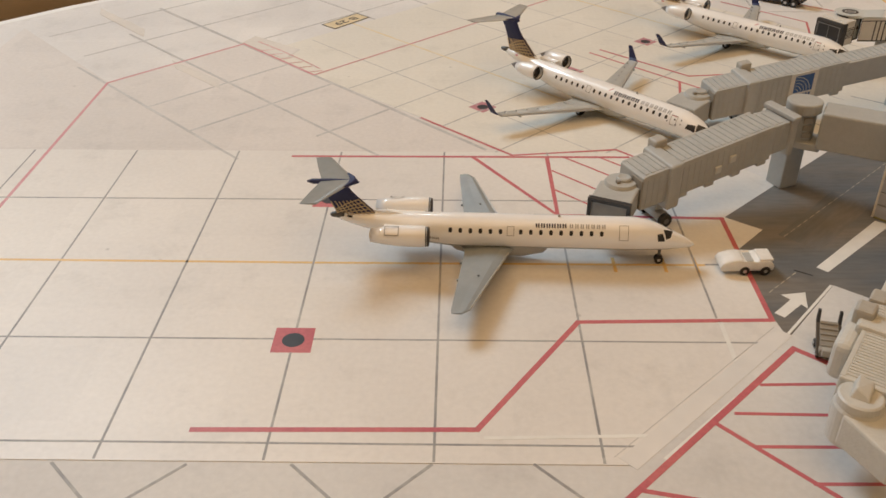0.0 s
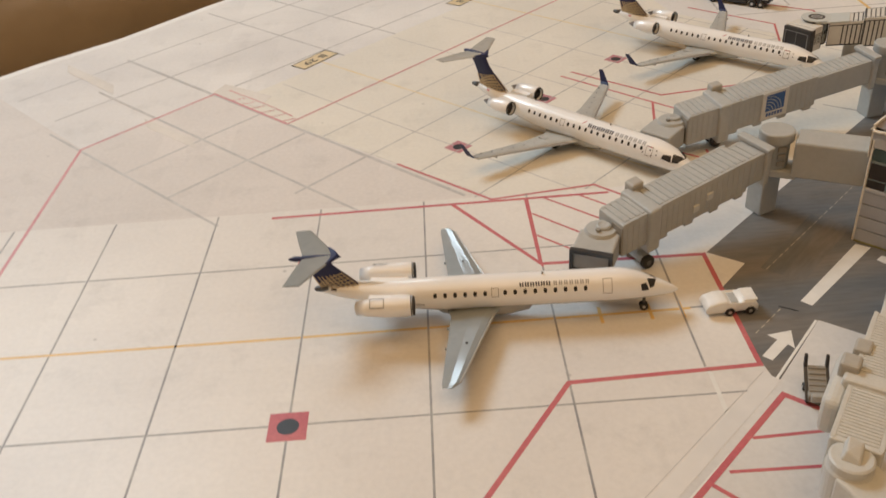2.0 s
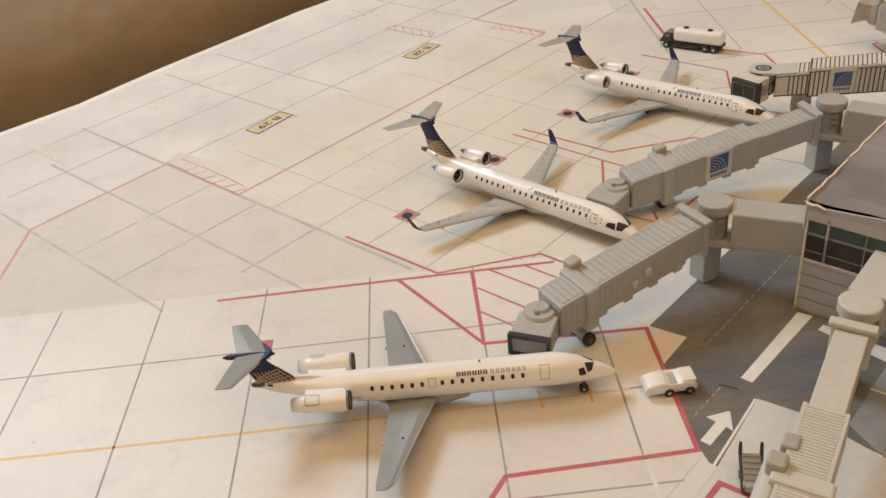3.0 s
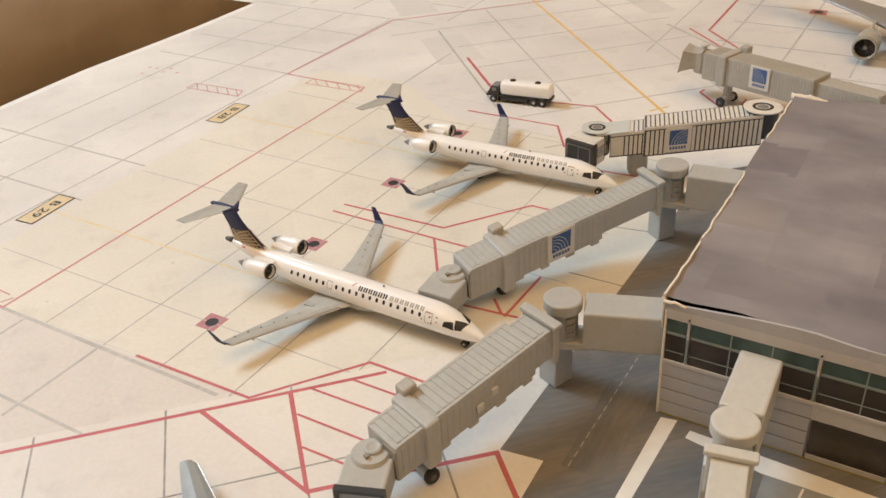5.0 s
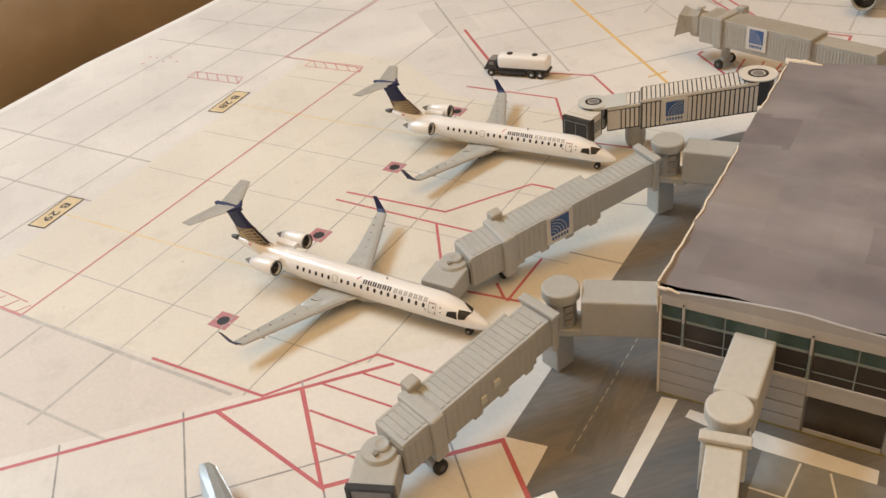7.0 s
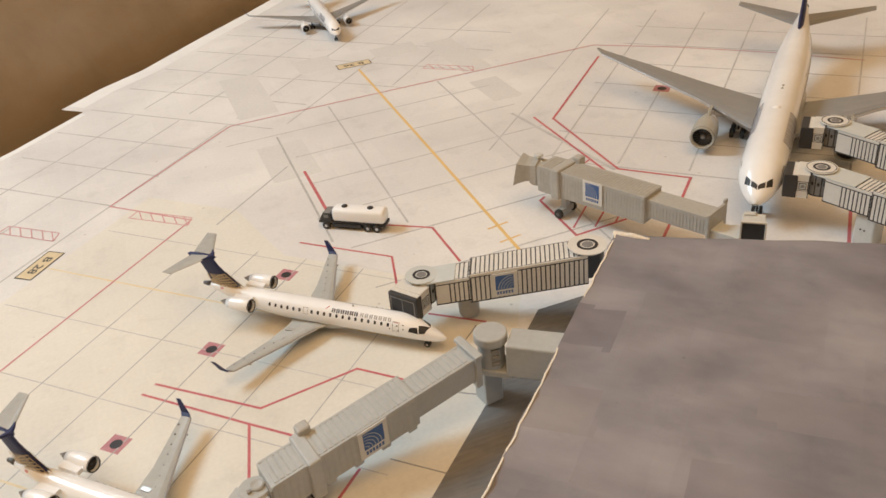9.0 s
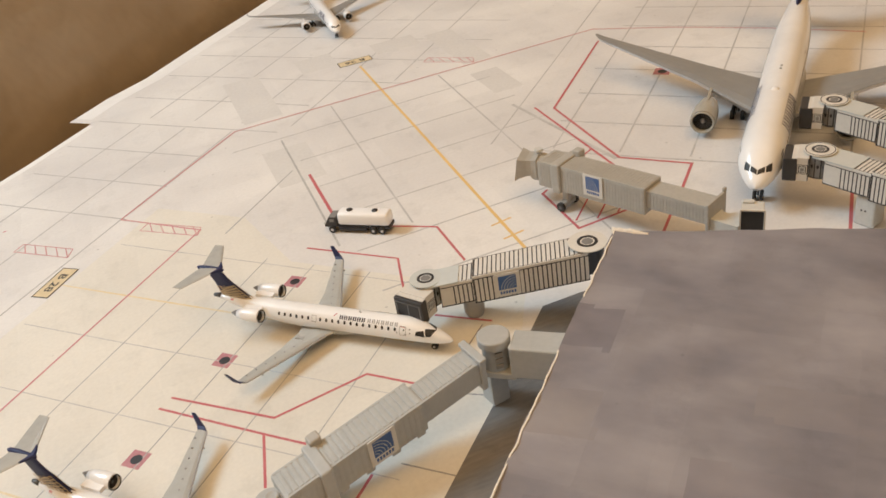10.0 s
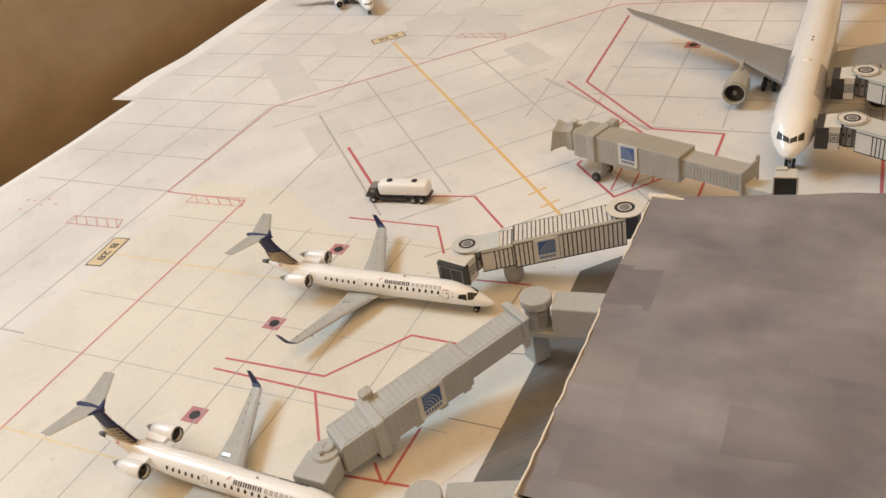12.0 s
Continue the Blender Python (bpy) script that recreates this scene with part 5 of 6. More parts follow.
def resin_bridge(label, x, y, turn, reach, zr, zc, width, height, split, cab_turn, material, box_turn, box_len, sign=None, sign_side=1, ribs_inner=True, post=(4.8, 4.8), box_w=9.4, cab_frame=True, group="resin passenger bridges", bogie=True, knob_side=1, step=1.0, lift=None, cab_len=7.6, pitch=1.35, flared=False, free_end=False, tabs=(), rot=None, cab_r=1.0, deep=0.0, wedge=False, cab_drop=2.1, relief=0.22):
    """split: how far out the wider tunnel begins; reach: the cab's pivot."""
    b = thing("passenger_bridge", x, y, 0, turn, label, "jet bridge", group)
    slope = (zc - zr) / reach
    r = width * 0.46
    if free_end:
        # open end: a thin flange and a low plain box behind it
        part("end_flange", sloped(boxed(0.6, 1.5, -width / 2 - 0.5, width / 2 + 0.3, zr - height - 0.6, zr + 0.1, bevel=0.2), 0, 0, slope, 0), material, b)
        part("flange_horn", boxed(0.6, 1.5, -width / 2 - 0.7, -width / 2 + 0.6, zr - 0.2, zr + 1.2, bevel=0.3), material, b)
        bm = bm_new()
        outline = [(-7.4, -3.2), (-7.4, 3.6), (0.8, 3.6), (0.8, -3.8)] + [(-1.4 + 2.2 * math.cos(q), -3.8 + 2.4 * math.sin(q)) for q in (0.5, 1.0, 1.57, 2.1, 2.7)]
        part("end_box", prism(bm, outline, 0, zr - 4.6), RESIN_PALE, b, "low pale end box")
    else:
        rr = rot or r * 0.96
        part("rotunda", lathe([(zr - height - 1.6, rr * 0.80), (zr - 1.8, rr * 0.80), (zr - 1.7, rr), (zr + 0.1, rr), (zr + 0.35, rr - 0.12), (zr + 0.45, rr - 0.4)], n=40), material, b, smooth=False)
        # dark blocks painted as the shade inside the slots
        for k in range(3):
            w = part("rotunda_slot", boxed(rr * 0.82, rr * 0.9, -0.9, 0.9, zr - 7.0 + 1.7 * k, zr - 5.9 + 1.7 * k), RESIN_SHADE, b)
            w.matrix_local = pose(0, 0, 0, 0, 0, (box_turn - turn + 360) % 360 * 0.5 + 6)
        column = part("post", boxed(-post[0] / 2, post[0] / 2, -post[1] / 2, post[1] / 2, 0, zr - height - 1.4, bevel=0.3), material, b)
        column.matrix_local = Matrix.Rotation(math.radians(-turn), 4, "Z") @ Matrix.Translation((-0.4 * MM, 2.2 * MM, 0)) @ Matrix.Rotation(math.radians(turn), 4, "Z")
        # link to the terminal
        plate = part("rotunda_base", boxed(-rr * 0.7, rr + 1.4, -rr * 0.86, rr * 0.86, zr - height - 2.0, zr - height - 0.3, bevel=0.3), material, b)
        plate.matrix_local = pose(0, 0, 0, 0, 0, box_turn - turn)
        link = part("walkway", boxed(rr + 0.35, box_len, -box_w / 2, box_w / 2, zr - height - 1.2, zr - 0.5, bevel=0.45), material, b, "plain walkway box to the terminal")
        link.matrix_local = pose(0, 0, 0, 0, 0, box_turn - turn)
    # collar by the rotunda
    x0 = 0.0 if free_end else (rot or r) + 1.2
    if not free_end:
        part("collar", sloped(boxed(x0, x0 + 1.5, -width / 2 + step * 0.45 - 0.7, width / 2 - step * 0.45 + 0.7, zr - height - 1.0, zr + 0.5 - step * 0.3, bevel=0.3), 0, 0, slope, 0), material, b)
        part("collar_cap", sloped(boxed(x0 - 0.1, x0 + 1.8, -width / 2 + step * 0.45 - 1.2, width / 2 - step * 0.45 + 1.2, zr - 0.3 - step * 0.3, zr + 0.7 - step * 0.3, bevel=0.25), 0, 0, slope, 0), material, b)
    # tunnels
    h2 = height
    inner = part("inner_tunnel", sloped(boxed(x0 + 1, split + 4, -width / 2 + step * 0.45, width / 2 - step * 0.45, zr - h2 + step * 0.3, zr - 0.4 - step * 0.4, bevel=0.25), 0, 0, slope, 0), material, b)
    outer = part("outer_tunnel", sloped(boxed(split, reach - r * 0.6, -width / 2, width / 2, zr - h2 - deep, zr - 0.25, bevel=0.3), 0, 0, slope, 0), material, b)
    for nm, tun, a, c, w, top, low in (("rib", inner, x0 + 2.6, split - 0.6, width - step * 0.9, zr - 0.4 - step * 0.4, zr - h2 + step * 0.3), ("rib", outer, split + 0.4, reach - r * 0.6 - 0.8, width, zr - 0.25, zr - h2 - deep)):
        if tun is inner and not ribs_inner:
            continue
        n = max(1, int((c - a) / pitch))
        for k in range(n):
            xx = a + (c - a) * (k + 0.5) / n
            bm = bm_new()
            if not (free_end and tun is inner):
                box(bm, xx - pitch * 0.37, xx + pitch * 0.37, -w / 2 + 0.75, w / 2 - 0.75, top - 0.1, top + relief, bevel=min(0.12, relief * 0.6))
            if tun is outer or step < 2 or free_end:
                for s in (-1, 1):
                    yy = s * w / 2
                    box(bm, xx - pitch * 0.3, xx + pitch * 0.3, yy - 0.1, yy + 0.1, low + 0.4, top - 0.7, bevel=0.08, seg=1)
            part(nm, sloped(bm, 0, 0, slope, 0), material, tun)
        # edge rails beside the ribs
        for s in (-1, 1):
            part("edge_rail", sloped(boxed(a - 0.4, c + 0.4, s * (w / 2 - 0.36) - 0.34, s * (w / 2 - 0.36) + 0.34, top - 0.2, top + relief * 0.6, bevel=min(0.12, relief * 0.5)), 0, 0, slope, 0), material, tun)
    # lift frame with wheels
    fx = lift or split + 3.2 + (reach - split) * 0.42
    zt = zr + slope * fx
    part("lift_frame", sloped(boxed(fx - 1.5, fx + 1.5, -width / 2 - 1.0, width / 2 + 1.0, zr - h2 - 1.8, zr + 0.5, bevel=0.5), 0, 0, slope, 0), material, b)
    if bogie:
        part("lift_leg", boxed(fx - 1.1, fx + 1.1, -1.2, 1.2, 1.0, zt - h2 + 0.2, bevel=0.4), material, b)
        track = 3.4 if flared or tabs else 1.6
        axle = part("bogie", boxed(fx - 1.2, fx + 1.2, -track + 0.4, track - 0.4, 1.0, 3.0, bevel=0.5), material, b)
        for s in (-1, 1):
            wheel(axle, fx, s * track, 1.55, 1.55, 1.2, DARK_METAL)
    part("roof_unit", sloped(boxed(fx - 3.2, fx - 0.2, knob_side * (width / 2 + 0.5) - 1.5, knob_side * (width / 2 + 0.5) + 1.5, zr - 1.8, zr + 1.7, bevel=0.5), 0, 0, slope, 0), RESIN_WARM, b, "small beige roof unit")
    # cab
    px = reach
    pivot = part("cab_rotunda", lathe([(zc - h2 - 0.2, r * cab_r * 0.86), (zc - 2.2, r * cab_r * 0.9), (zc - 1.6, r * cab_r * 0.8), (zc - 1.5, r * 0.4)], "z", (px, 0, 0), 28), material, b, smooth=False)
    if wedge:
        part("roof_disc", lathe([(zc - 1.7, r * cab_r * 0.84), (zc - 0.5, r * cab_r * 0.84), (zc - 0.3, r * cab_r * 0.76)], "z", (px, 0, 0), 32), material, pivot)
        bm = skin(bm_new(), [[(px - 2.4, -1.6, zc - 0.4), (px - 2.4, 1.2, zc - 0.4), (px - 2.2, 1.0, zc + 1.0), (px - 2.2, -1.2, zc + 1.4)], [(px + 1.4, -1.4, zc - 0.4), (px + 1.4, 1.5, zc - 0.4), (px + 0.9, 1.2, zc + 0.3), (px + 0.6, -0.8, zc + 1.1)]])
        bmesh.ops.bevel(bm, geom=list(bm.edges), offset=0.25, segments=2, affect="EDGES", profile=0.5)
        part("roof_wedge", bm, material, pivot, "small pale roof wedge")
    elif flared:
        part("roof_knob", lathe([(zc - 2.2, 0.9), (zc - 0.2, 0.8), (zc - 0.1, 1.5), (zc + 0.5, 1.3)], "z", (px + 1.5, -1.4, 0), 18), RESIN_PALE, pivot)
    else:
        part("roof_ring", lathe([(zc - 2.2, r * 0.42), (zc - 1.1, r * 0.40), (zc - 0.9, r * 0.32), (zc - 1.1, r * 0.14)], "z", (px - 0.6, 0, 0), 24), material, pivot)
        # dark block in place of the shaded hole
        part("ring_hole", boxed(px + r * 0.5 - 1.0, px + r * 0.5 - 0.2, 0.5, 1.3, zc - 2.0, zc - 0.95), RESIN_SHADE, pivot)
        part("cab_joint", boxed(px - r * 0.62, px - r * 0.52, width * 0.1, width / 2 + 0.02, zc - h2 + 1.0, zc - 0.5), RESIN_SHADE, b)
    m = pose(px * MM, 0, 0, 0, 0, cab_turn)
    ch = h2 * 0.86
    top = zc - cab_drop
    if flared:
        rings = []
        for xx, ww, z0, z1 in ((0.5, width * 0.42, zc - h2 + 0.4, zc - 0.9), (2.4, width * 0.36, zc - h2 + 1.2, zc - 1.3), (4.0, width * 0.38, zc - h2 + 1.0, zc - 1.2), (5.4, width * 0.45, zc - h2 + 0.2, zc - 0.8), (cab_len + 0.8, width * 0.49, zc - h2 - 0.4, zc - 0.5), (cab_len + 0.6, width * 0.45, zc - h2, zc - 1.0), (cab_len - 3.0, width * 0.30, zc - h2 + 1.6, zc - 2.0)):
            rings.append([(xx + 0.18 * (z1 - zz) * (xx > 4.5), yy, zz) for yy, zz in ((-ww, z0), (ww, z0), (ww, z1), (-ww, z1))])
        bm = skin(bm_new(), rings)
    else:
        bm = boxed(0.5, cab_len, -width / 2 + 0.1, width / 2 - 0.1, top - ch * 0.78, top, bevel=0.4)
        for v in bm.verts:
            if v.co.x > cab_len - 2 and v.co.z > top - 2:
                v.co.z -= 0.5
    cab = part("cab", bm, material, b, "flared docking cab" if flared else "low docking cab, its opening a plate in a shade colour")
    cab.matrix_local = m
    if cab_frame:
        y0, y1, z0, z1 = -width / 2 - 0.1, width / 2 + 0.1, top - ch * 0.8, top - 0.3
        bm = bm_new()
        for a in ((y0, y1, z1 - 0.75, z1), (y0, y1, z0, z0 + 0.6), (y0, y0 + 0.7, z0 + 0.6, z1 - 0.75), (y1 - 0.7, y1, z0 + 0.6, z1 - 0.75)):
            box(bm, cab_len - 0.4, cab_len + 0.8, a[0], a[1], a[2], a[3])
        part("canopy_frame", bm, CARD_DARK, cab, "black canopy frame")
        # closed plate, dimmer than the cab, paints the shaded inside of the canopy
        part("canopy_opening", boxed(cab_len - 0.1, cab_len + 0.2, y0 + 0.6, y1 - 0.6, z0 + 0.5, z1 - 0.6), RESIN_DIM, cab)
    for tx, tz in tabs:
        part("side_tab", sloped(boxed(tx - 0.75, tx + 0.75, width / 2 + 0.05, width / 2 + 0.6, zr - h2 * tz - 0.9, zr - h2 * tz + 0.7, bevel=0.2), 0, 0, slope, 0), RESIN_PALE, b)
    for k in range(4):
        lx = split + 2.0 + k * (fx - split - 5) / 3
        part("lower_lug", sloped(boxed(lx - 1.1, lx + 1.1, width / 2 - 1.6, width / 2 + 0.05, zr - h2 - 0.7, zr - h2 + 0.2, bevel=0.2), 0, 0, slope, 0), material, outer)
    if sign:
        yy = sign_side * (width / 2 + 0.3)
        placard(b, sign, yy, zr + slope * sign - h2 * 0.47, sign_side, slope, 1.12)
    return b


resin_bridge("grey resin passenger bridge with ribbed tunnel at the slim jet", 87.8, 132.3, 204.4, 45.3, 20.8, 13.0, 8.4, 7.7, 11.0, 41.0, RESIN, -26, 20, ribs_inner=True, step=1.3, knob_side=-1, lift=35.6, box_w=7.4, tabs=((21.4, 0.45), (24.8, 0.62)))
resin_bridge("grey resin passenger bridge with placard at the first slanting stand", 132.4, 176.4, 190.4, 59.0, 20.4, 10.6, 8.7, 8.0, 22.0, 35.0, RESIN, -38, 20, sign=33.5, sign_side=1, ribs_inner=True, cab_frame=False, cab_len=8.0, knob_side=-1, lift=47.0, step=2.2, box_w=7.2)
resin_bridge("beige resin passenger bridge standing free beside the empty gate", 210.6, 199.4, 114.2, 62.6, 18.3, 16.8, 8.8, 7.8, 21.0, 25.0, RESIN_WARM, -50, 6, sign=38.8, sign_side=1, ribs_inner=True, knob_side=-1, cab_frame=False, lift=52.6, step=2.4, pitch=1.0, flared=True, box_w=6.0, free_end=True, cab_len=5.6, deep=1.2, relief=0.13)
front_bridge = resin_bridge("pale grey resin passenger bridge at the front of the terminal", 101.2, 93.2, 235.2, 56.5, 20.2, 13.8, 7.2, 7.8, 26.0, 60.0, RESIN_PALE, 47, 24, box_w=7.2, ribs_inner=False, knob_side=-1, step=1.8, rot=3.8, cab_r=1.12, cab_frame=False, pitch=0.62, wedge=True, cab_len=9.5, relief=0.14)
part("side_plate", sloped(boxed(36.0, 47.5, -6.4, -3.4, 12.6, 19.4, bevel=1.2, seg=3), 0, 0, -6.4 / 56.5, 0), RESIN_PALE, front_bridge, "rounded pale side plate")
part("tan_cube", sloped(boxed(33.5, 36.5, -4.6, -2.0, 18.6, 20.6, bevel=0.4), 0, 0, -6.4 / 56.5, 0), RESIN_WARM, front_bridge)


def striped_bridge(label, x, y, turn, reach, zr, zc, width, height, cab_turn, cab_len, far_open=False, sign=None, sign_side=-1, step_at=None, foot=None, lined=True, hood_len=2.3):
    """Folded card bridge with black lines; local x runs from the cab's pivot to the far rotunda."""
    b = thing("striped_bridge", x, y, 0, turn, label, "jet bridge", "striped card passenger bridges")
    slope = (zr - zc) / reach
    step_at = step_at or reach * 0.3

    def disc(px, zt, r, name):
        top = CARD_GREY if name == "cab_rotunda" and not lined else CARD
        d = part(name, lathe([(zt - 0.3, r), (zt, r)], "z", (px, 0, 0), 36), top, b)
        lo, rd = zt - height * 0.96, r * 0.84
        drum = part("drum", lathe([(lo, rd), (zt - 0.3, rd)], "z", (px, 0, 0), 36), CARD_DARK, b, "round dark wall with printed door leaves")
        for k in range(14 if name == "cab_rotunda" else 0):
            mid = math.tau * (k + 0.5) / 14
            arc = [mid + math.tau / 14 * q for q in (-0.4, -0.2, 0, 0.2, 0.4)]
            leaf = part("door_leaf", skin(bm_new(), [[(px + (rd + 0.07) * math.cos(a), (rd + 0.07) * math.sin(a), z) for a in arc] for z in (lo + 0.5, zt - 1.2)], close=False, caps=False), CARD_MID if lined else CARD_GREY, drum)
            oval = [(mid + 0.10 * math.cos(q), (lo + zt) / 2 + 0.62 * math.sin(q)) for q in [math.tau * n / 10 for n in range(10)]]
            bm = bm_new()
            bm.faces.new([bm.verts.new((px + (rd + 0.12) * math.cos(a), (rd + 0.12) * math.sin(a), z)) for a, z in oval])
            part("door_pane", bm, BLACK_PRINT, leaf)
        rings = [(0.54, 0.37, BLACK_PRINT), (0.30, 0.01, CARD_MID)] + ([(0.93, 0.88, BLACK_PRINT)] if lined else [])
        for a, c, m in rings:
            bm = bm_new()
            skin(bm, [[(px + q * r * math.cos(math.tau * i / 36), q * r * math.sin(math.tau * i / 36), zz) for i in range(36)] for q, zz in ((a, zt - 0.05), (a, zt + 0.05), (c, zt + 0.05), (c, zt - 0.05))], caps=False)
            part("disc_ring", bm, m, d)
        return d

    for nm, a, c, w, hi, lo in (("inner_tunnel", 3.8, step_at + 2, width * 0.92, -0.5, 0.2), ("outer_tunnel", step_at, reach, width, 0.4, -0.4)):
        z0, z1 = zc - height + lo, zc + hi
        tun = part(nm, sloped(boxed(a, c, -w / 2, w / 2, z0, z1, bevel=0.12, seg=1), 0, 0, slope, 0), CARD, b)
        start = a + (step_at * 0.30 if nm == "inner_tunnel" else 0.4)
        n = int((c - start) / 1.15)
        bm = bm_new()
        for k in range(n):
            xx = start + k * (c - start) / n
            for s in (-1, 1):
                yy = s * (w / 2 + 0.02)
                box(bm, xx - 0.17, xx + 0.17, min(yy, yy - s * 0.08), max(yy, yy - s * 0.08), z0 + 0.4, z1 - 0.9)
            box(bm, xx - 0.15, xx + 0.15, -w / 2 + 0.35, w / 2 - 0.35, z1 - 0.05, z1 + 0.03)
        for s in (-1, 1):
            box(bm, a, c, s * (w / 2 - 0.05) - 0.09, s * (w / 2 - 0.05) + 0.09, z1 - 1.05, z1 - 0.8)
            box(bm, a, c, s * (w / 2 - 0.05) - 0.09, s * (w / 2 - 0.05) + 0.09, z0 + 0.1, z0 + 0.42)
            box(bm, a, c, s * (w / 2 - 0.3) - 0.07, s * (w / 2 - 0.3) + 0.07, z1 - 0.05, z1 + 0.04)
            for end in (a + 0.1, c - 0.1):
                box(bm, end - 0.08, end + 0.08, s * (w / 2 - 0.05) - 0.09, s * (w / 2 - 0.05) + 0.09, z0 + 0.15, z1 - 0.15)
        for end in (start - 0.3, c - 0.1):
            box(bm, end - 0.1, end + 0.1, -w / 2 + 0.2, w / 2 - 0.2, z1 - 0.05, z1 + 0.04)
        part("stripes", sloped(bm, 0, 0, slope, 0), BLACK_PRINT, tun, "thin black printed lines")
    disc(0, zc + 0.35, width * 0.5, "cab_rotunda")
    part("neck_card", sloped(boxed(0, step_at * 0.70, -width * 0.465, width * 0.465, zc - 0.7, zc - 0.28), 0, 0, slope, 0), CARD_GREY, b)
    if not far_open:
        disc(reach, zr + 1.0, width * 0.58, "rotunda")
    if sign:
        placard(b, sign, sign_side * (width / 2 + 0.2), zc + slope * sign - height * 0.5, sign_side, slope, 1.08)
    # cab
    ch = height * 0.82
    m = pose(0, 0, 0, 0, 0, cab_turn - turn)
    cab = part("cab", boxed(2.6, cab_len, -width / 2, width / 2, zc - height + 0.1, zc - 0.6, bevel=0.12, seg=1), CARD, b, "white card cab with printed square windows")
    cab.matrix_local = m
    hood = part("hood", boxed(cab_len - 0.2, cab_len + hood_len, -width / 2 - 0.2, width / 2 + 0.2, zc - height, zc - 1.0, bevel=0.25), CARD_DARK, cab, "charcoal hood")
    part("hood_top", boxed(cab_len - 1.6, cab_len + 1.3, -width / 2 + 0.1, width / 2 - 0.1, zc - 1.1, zc - 0.88), CARD, hood)
    face = cab_len + hood_len + 0.02
    bm = bm_new()
    for y0, y1, z0, z1 in ((-width / 2 + 0.5, width / 2 - 0.5, zc - 2.2, zc - 2.0), (-width / 2 + 0.5, width / 2 - 0.5, zc - height + 0.6, zc - height + 0.8), (-width / 2 + 0.5, -width / 2 + 0.7, zc - height + 0.8, zc - 2.2), (width / 2 - 0.7, width / 2 - 0.5, zc - height + 0.8, zc - 2.2), (-0.08, 0.08, zc - height + 0.8, zc - 2.2)):
        box(bm, face - 0.05, face + 0.14, y0, y1, z0, z1)
    part("hood_frame", bm, CARD_MID, hood, "thin grey frame of the opening")
    part("hood_opening", boxed(cab_len + hood_len - 0.2, cab_len + hood_len + 0.1, -width / 2 + 0.8, width / 2 - 0.8, zc - height + 0.7, zc - 2.0), GLASS_DARK, hood)
    mid = (2.6 + cab_len) / 2
    for s in (-1, 1):
        for k, (h, m) in enumerate(((1.5, BLACK_PRINT), (1.3, CARD), (1.05, BLACK_PRINT), (0.8, CARD_GREY), (0.5, CARD_MID))):
            yy = s * (width / 2 + 0.03 + 0.02 * k)
            part("square_window", boxed(mid - h, mid + h, yy - 0.03, yy + 0.03, zc - height * 0.52 - h, zc - height * 0.52 + h), m, cab)
        part("corner_line", boxed(2.62, 2.82, s * (width / 2 + 0.02) - 0.05, s * (width / 2 + 0.02) + 0.05, zc - height + 0.3, zc - 0.8), BLACK_PRINT, cab)
    if foot:
        part("foot", lathe([(0, 2.3), (1.2, 2.8), (3.6, 2.9), (zc + slope * foot - height, 2.7)], "z", (foot, 2.4, 0), 22), RESIN_WARM, b, "round beige support foot")
    return b


striped_bridge("striped white card bridge docked at the second slanting jet", 129.5, 214.9, -25.4, 43.0, 21.0, 14.4, 8.6, 7.8, 214, 6.6, sign=21.8, step_at=12.8, foot=11.5, lined=False)
striped_bridge("striped white card bridge at the rear door of the large airliner", 275.0, 228.6, -77, 60, 19, 18, 8.8, 8.2, 135, 6.0, hood_len=3.6)
front_door_bridge = striped_bridge("striped white card bridge at the front door of the large airliner", 249.8, 205.8, -74, 60, 19, 18, 8.8, 8.2, 135, 6.0, hood_len=3.6)


def bridge_support(bridge):
    """Pale pillar under a striped bridge; two charcoal discs paint the shade of small holes."""
    leg = part("support_pillar", boxed(13.6, 19.5, -2.6, 3.0, 0, 9.6, bevel=0.5), RESIN_PALE, bridge, "pale support pillar")
    for x in (15.6, 16.8):
        part("hole_shade", lathe([(-2.72, 0.28), (-2.5, 0.28)], "y", (x, 0, 5.0), 10), CARD_DARK, leg)


bridge_support(front_door_bridge)


def black_framed_box():
    b = thing("walkway_box", 213.6, 189.4, 0, -39, "upright pale card box with a white-framed black opening", "card box")
    part("body", boxed(-3.0, 3.0, 0.3, 5.0, 0, 18.6, bevel=0.3), RESIN_PALE, b)
    for x0, x1, z0, z1 in ((-3.3, 3.3, 18.3, 18.8), (-3.3, -2.85, 0.0, 18.3), (2.85, 3.3, 0.0, 18.3)):
        part("white_border", boxed(x0, x1, -0.2, 0.35, z0, z1, bevel=0.08, seg=1), CARD, b)
    part("black_panel", boxed(-2.85, 2.85, 0.05, 0.32, 6.0, 18.3), CARD_DARK, b)
    part("top_tab", boxed(-2.6, 0.4, 3.4, 5.0, 18.6, 19.2, bevel=0.2), RESIN_PALE, b)


black_framed_box()


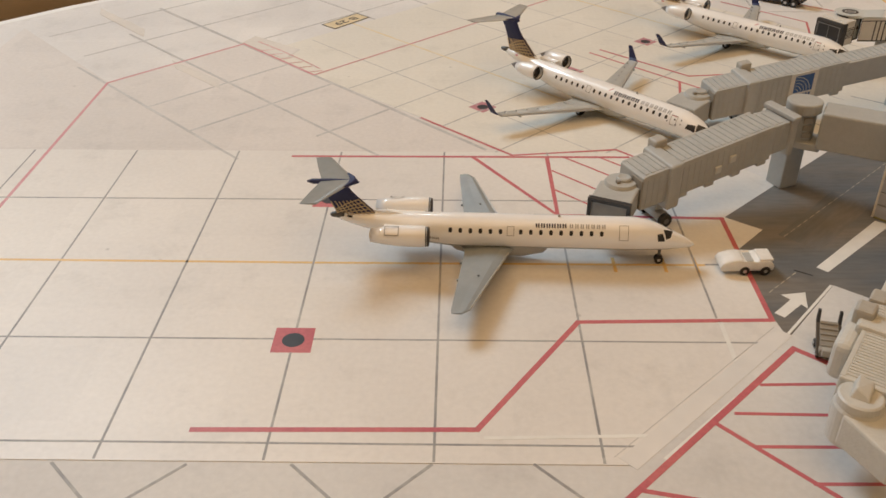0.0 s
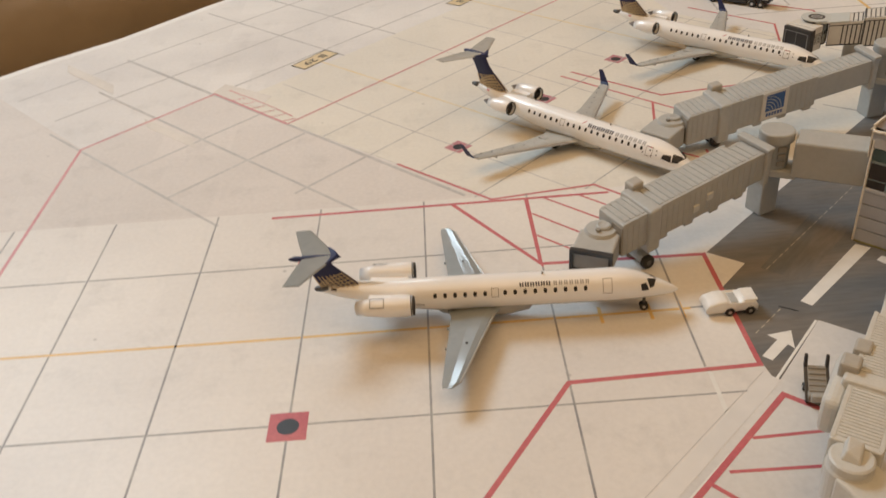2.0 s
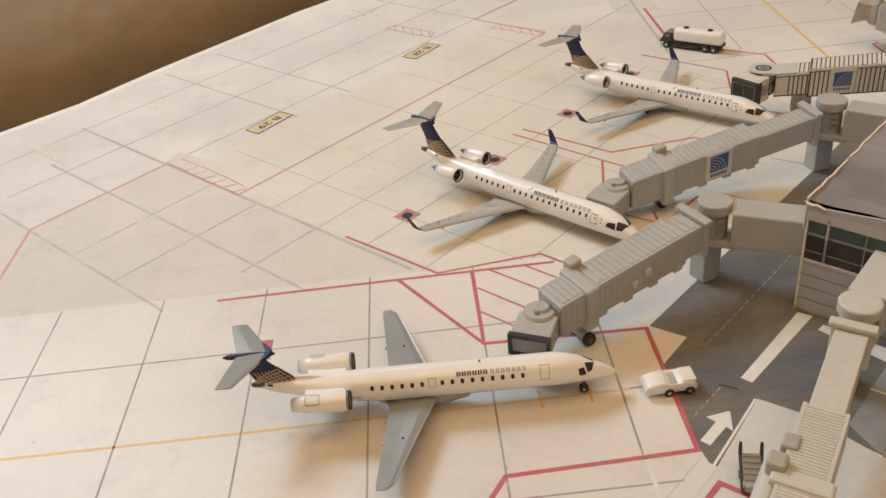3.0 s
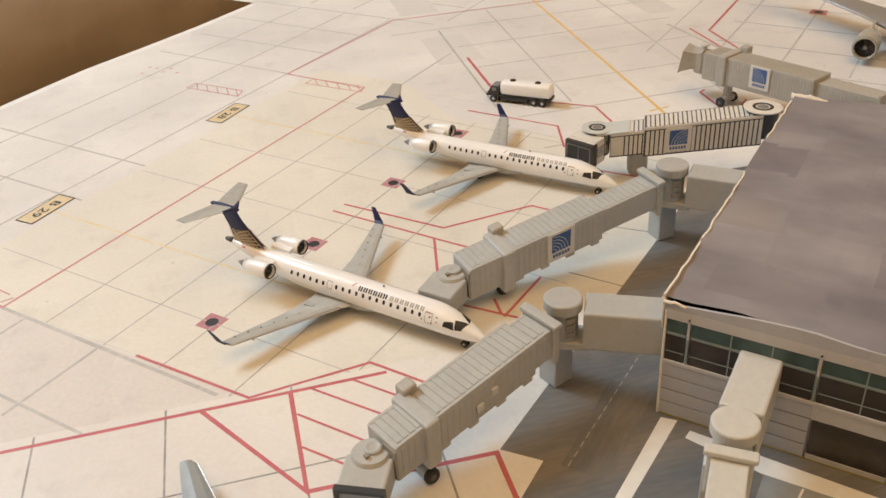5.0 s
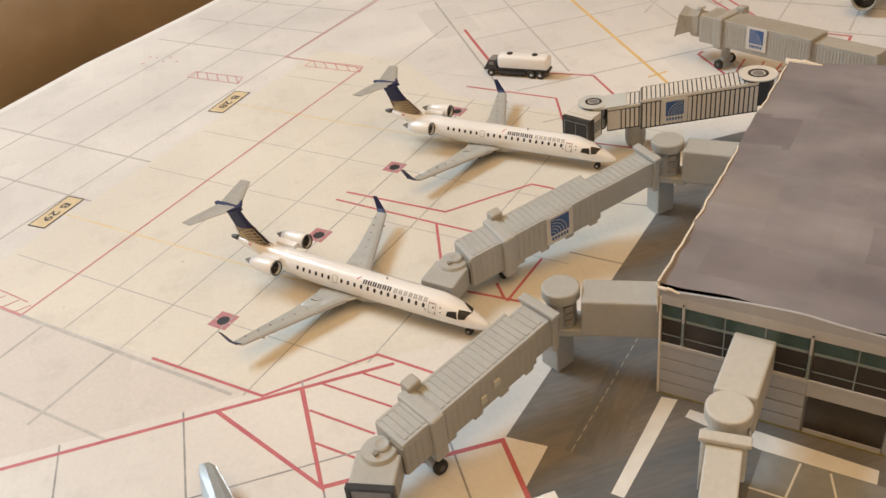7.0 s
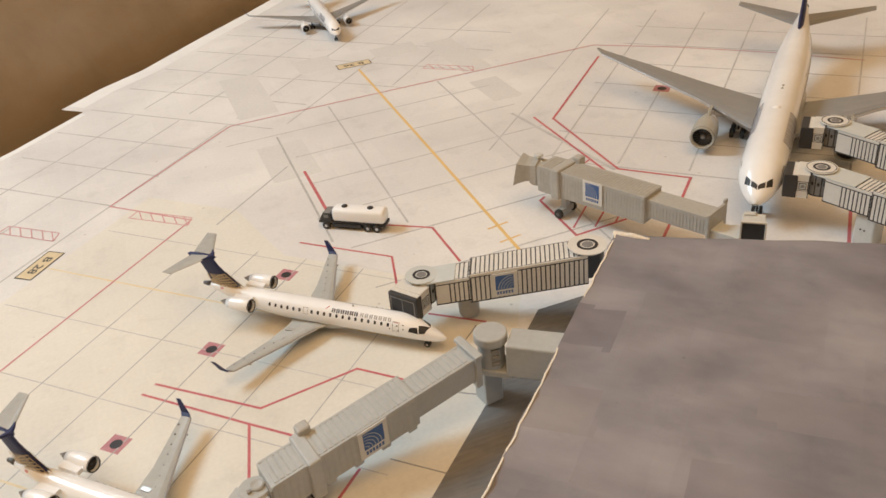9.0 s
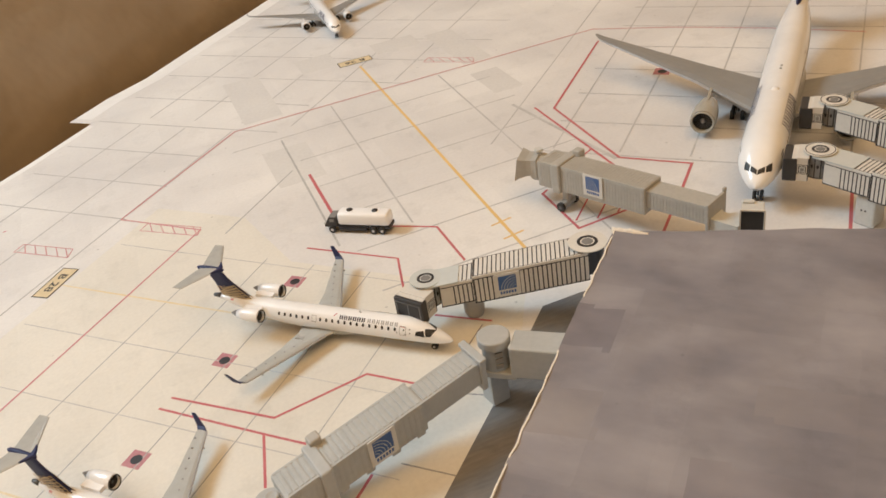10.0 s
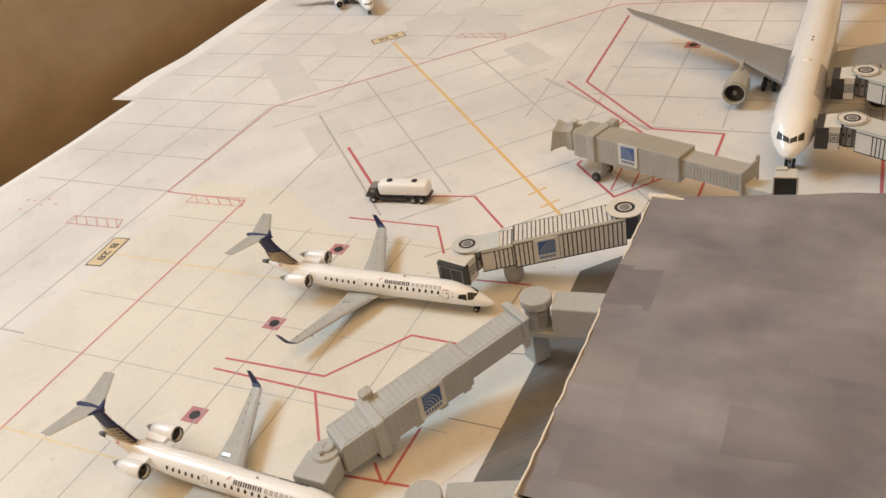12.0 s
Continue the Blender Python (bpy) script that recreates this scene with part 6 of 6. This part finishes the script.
# ---- vehicles and loose things ----
def fuel_truck():
    t = thing("fuel_truck", 127.0, 274.2, -0.05, 142.0, "black fuel truck model with a white tank and dark cab", "truck")
    part("chassis", boxed(-11.5, 11.4, -2.2, 2.2, 1.9, 2.9, bevel=0.25), BLACK_PRINT, t)
    part("side_skirt", boxed(-3.4, 6.4, -2.7, 2.7, 1.0, 2.1, bevel=0.2), BLACK_PRINT, t)
    bm = bm_new()
    rings = []
    for x, k in ((-11.2, 0.8), (-10.8, 0.96), (-10.2, 1.0), (5.6, 1.0), (6.1, 0.96), (6.4, 0.8)):
        ring = []
        for i in range(24):
            a = math.tau * i / 24
            c, s = math.cos(a), math.sin(a)
            ring.append((x, 2.75 * k * math.copysign(abs(c) ** 0.55, c), 5.0 + 2.35 * k * math.copysign(abs(s) ** 0.55, s)))
        rings.append(ring)
    skin(bm, rings)
    tank = part("tank", bm, LIVERY, t, "white rounded tank", smooth=True)
    for x in (-6.2, 2.6):
        part("hatch", lathe([(7.2, 1.0), (7.6, 1.0), (7.75, 0.7)], "z", (x, 0, 0), 18), BLACK_PRINT, tank, "black round hatch")
    bm = boxed(6.9, 11.6, -2.4, 2.4, 2.0, 5.5, bevel=0.3)
    for v in bm.verts:
        if v.co.x > 10 and v.co.z > 3.9:
            v.co.x -= 1.7
    cab = part("cab", bm, CARD_DARK, t, "dark grey cab")
    part("cab_roof", boxed(7.2, 9.4, -2.1, 2.1, 5.4, 5.75, bevel=0.15), CARD_MID, cab)
    part("grille", boxed(11.45, 11.75, -1.9, 1.9, 1.6, 2.4, bevel=0.1, seg=1), STEEL, cab)
    part("windscreen", boxed(9.75, 10.1, -2.0, 2.0, 4.0, 5.1), CARD_GREY, cab, "pale windscreen")
    for s in (-1, 1):
        part("side_window", boxed(7.8, 9.4, s * 2.42 - 0.05, s * 2.42 + 0.05, 4.0, 5.1), CARD_MID, cab)
        part("headlight", boxed(11.5, 11.7, s * 1.8 - 0.4, s * 1.8 + 0.4, 2.7, 3.3), CARD_GREY, cab)
        for x in (-8.6, -5.6, 8.8):
            wheel(t, x, s * 2.5, 1.3, 1.3, 0.9)


def tow_tug():
    t = thing("tow_tug", 69.0, 98.6, 0, 2.0, "translucent white resin tow tug with small black wheels", "tug")
    bm = bm_new()
    prof = [(-5.0, 0.7), (-5.3, 1.6), (-4.7, 2.6), (-2.8, 3.2), (-1.0, 3.3), (-0.4, 2.7), (1.4, 2.6), (2.2, 3.2), (4.4, 3.1), (5.2, 2.2), (5.3, 0.9)]
    rings = [[(x, y, z) for x, z in prof] for y in (-2.2, 2.2)]
    mids = [[(x * 0.96, y, 1 + (z - 1) * 1.04) for x, z in prof] for y in (-1.2, 1.2)]
    skin(bm, [rings[0], mids[0], mids[1], rings[1]])
    bmesh.ops.bevel(bm, geom=list(bm.edges), offset=0.35, segments=2, affect="EDGES", profile=0.5)
    body = part("body", bm, RESIN_CLEAR, t, smooth=True)
    part("deck", boxed(-0.2, 1.3, -1.6, 1.6, 2.55, 2.85, bevel=0.1, seg=1), RESIN, body)
    part("rear_ridge", boxed(2.2, 4.9, -2.0, 2.0, 3.0, 3.45, bevel=0.2), RESIN_CLEAR, body)
    for x in (-0.4, 3.6):
        for s in (-1, 1):
            wheel(t, x, s * 2.05, 0.95, 0.95, 0.7)


def service_stairs():
    """Small loader: two tall side rails, a slanting panel between them and a pale box at its foot."""
    t = thing("service_stairs", 76.2, 73.4, 0, 78, "dark grey model service stairs beside the pale bridge", "stairs")
    part("base", boxed(-3.0, 1.6, -1.7, 1.7, 0.7, 2.2, bevel=0.3), RESIN_SHADE, t)
    ramp = bm_new()
    skin(ramp, [[(-2.6, y, 1.8), (-2.2, y, 1.4), (2.6, y, 4.2), (2.2, y, 4.6)] for y in (-1.5, 1.5)])
    slope = part("ramp", ramp, RESIN_DIM, t, "slanting grey panel")
    for k in range(5):
        x = -1.7 + 0.85 * k
        part("step", boxed(x - 0.12, x + 0.32, -1.4, 1.4, 2.05 + 0.55 * k, 2.4 + 0.55 * k, bevel=0.06, seg=1), RESIN_SHADE, slope)
    part("foot_box", boxed(-3.6, -2.5, -1.3, 1.3, 1.2, 2.6, bevel=0.2), RESIN_WARM, t, "pale box at the foot")
    for s in (-1, 1):
        bm = bm_new()
        y = s * 1.75
        skin(bm, [[(-3.2, y - 0.28, 1.2), (-2.2, y - 0.28, 1.2), (-2.2, y + 0.28, 1.2), (-3.2, y + 0.28, 1.2)], [(2.0, y - 0.28, 4.4), (2.8, y - 0.28, 4.4), (2.8, y + 0.28, 4.4), (2.0, y + 0.28, 4.4)], [(2.7, y - 0.24, 6.4), (3.2, y - 0.24, 6.4), (3.2, y + 0.24, 6.4), (2.7, y + 0.24, 6.4)]])
        part("rail", bm, CARD_DARK, t, "dark upright rail")
        for x in (-2.0, 1.0):
            wheel(t, x, s * 1.6, 0.75, 0.75, 0.5)


fuel_truck()
tow_tug()
service_stairs()
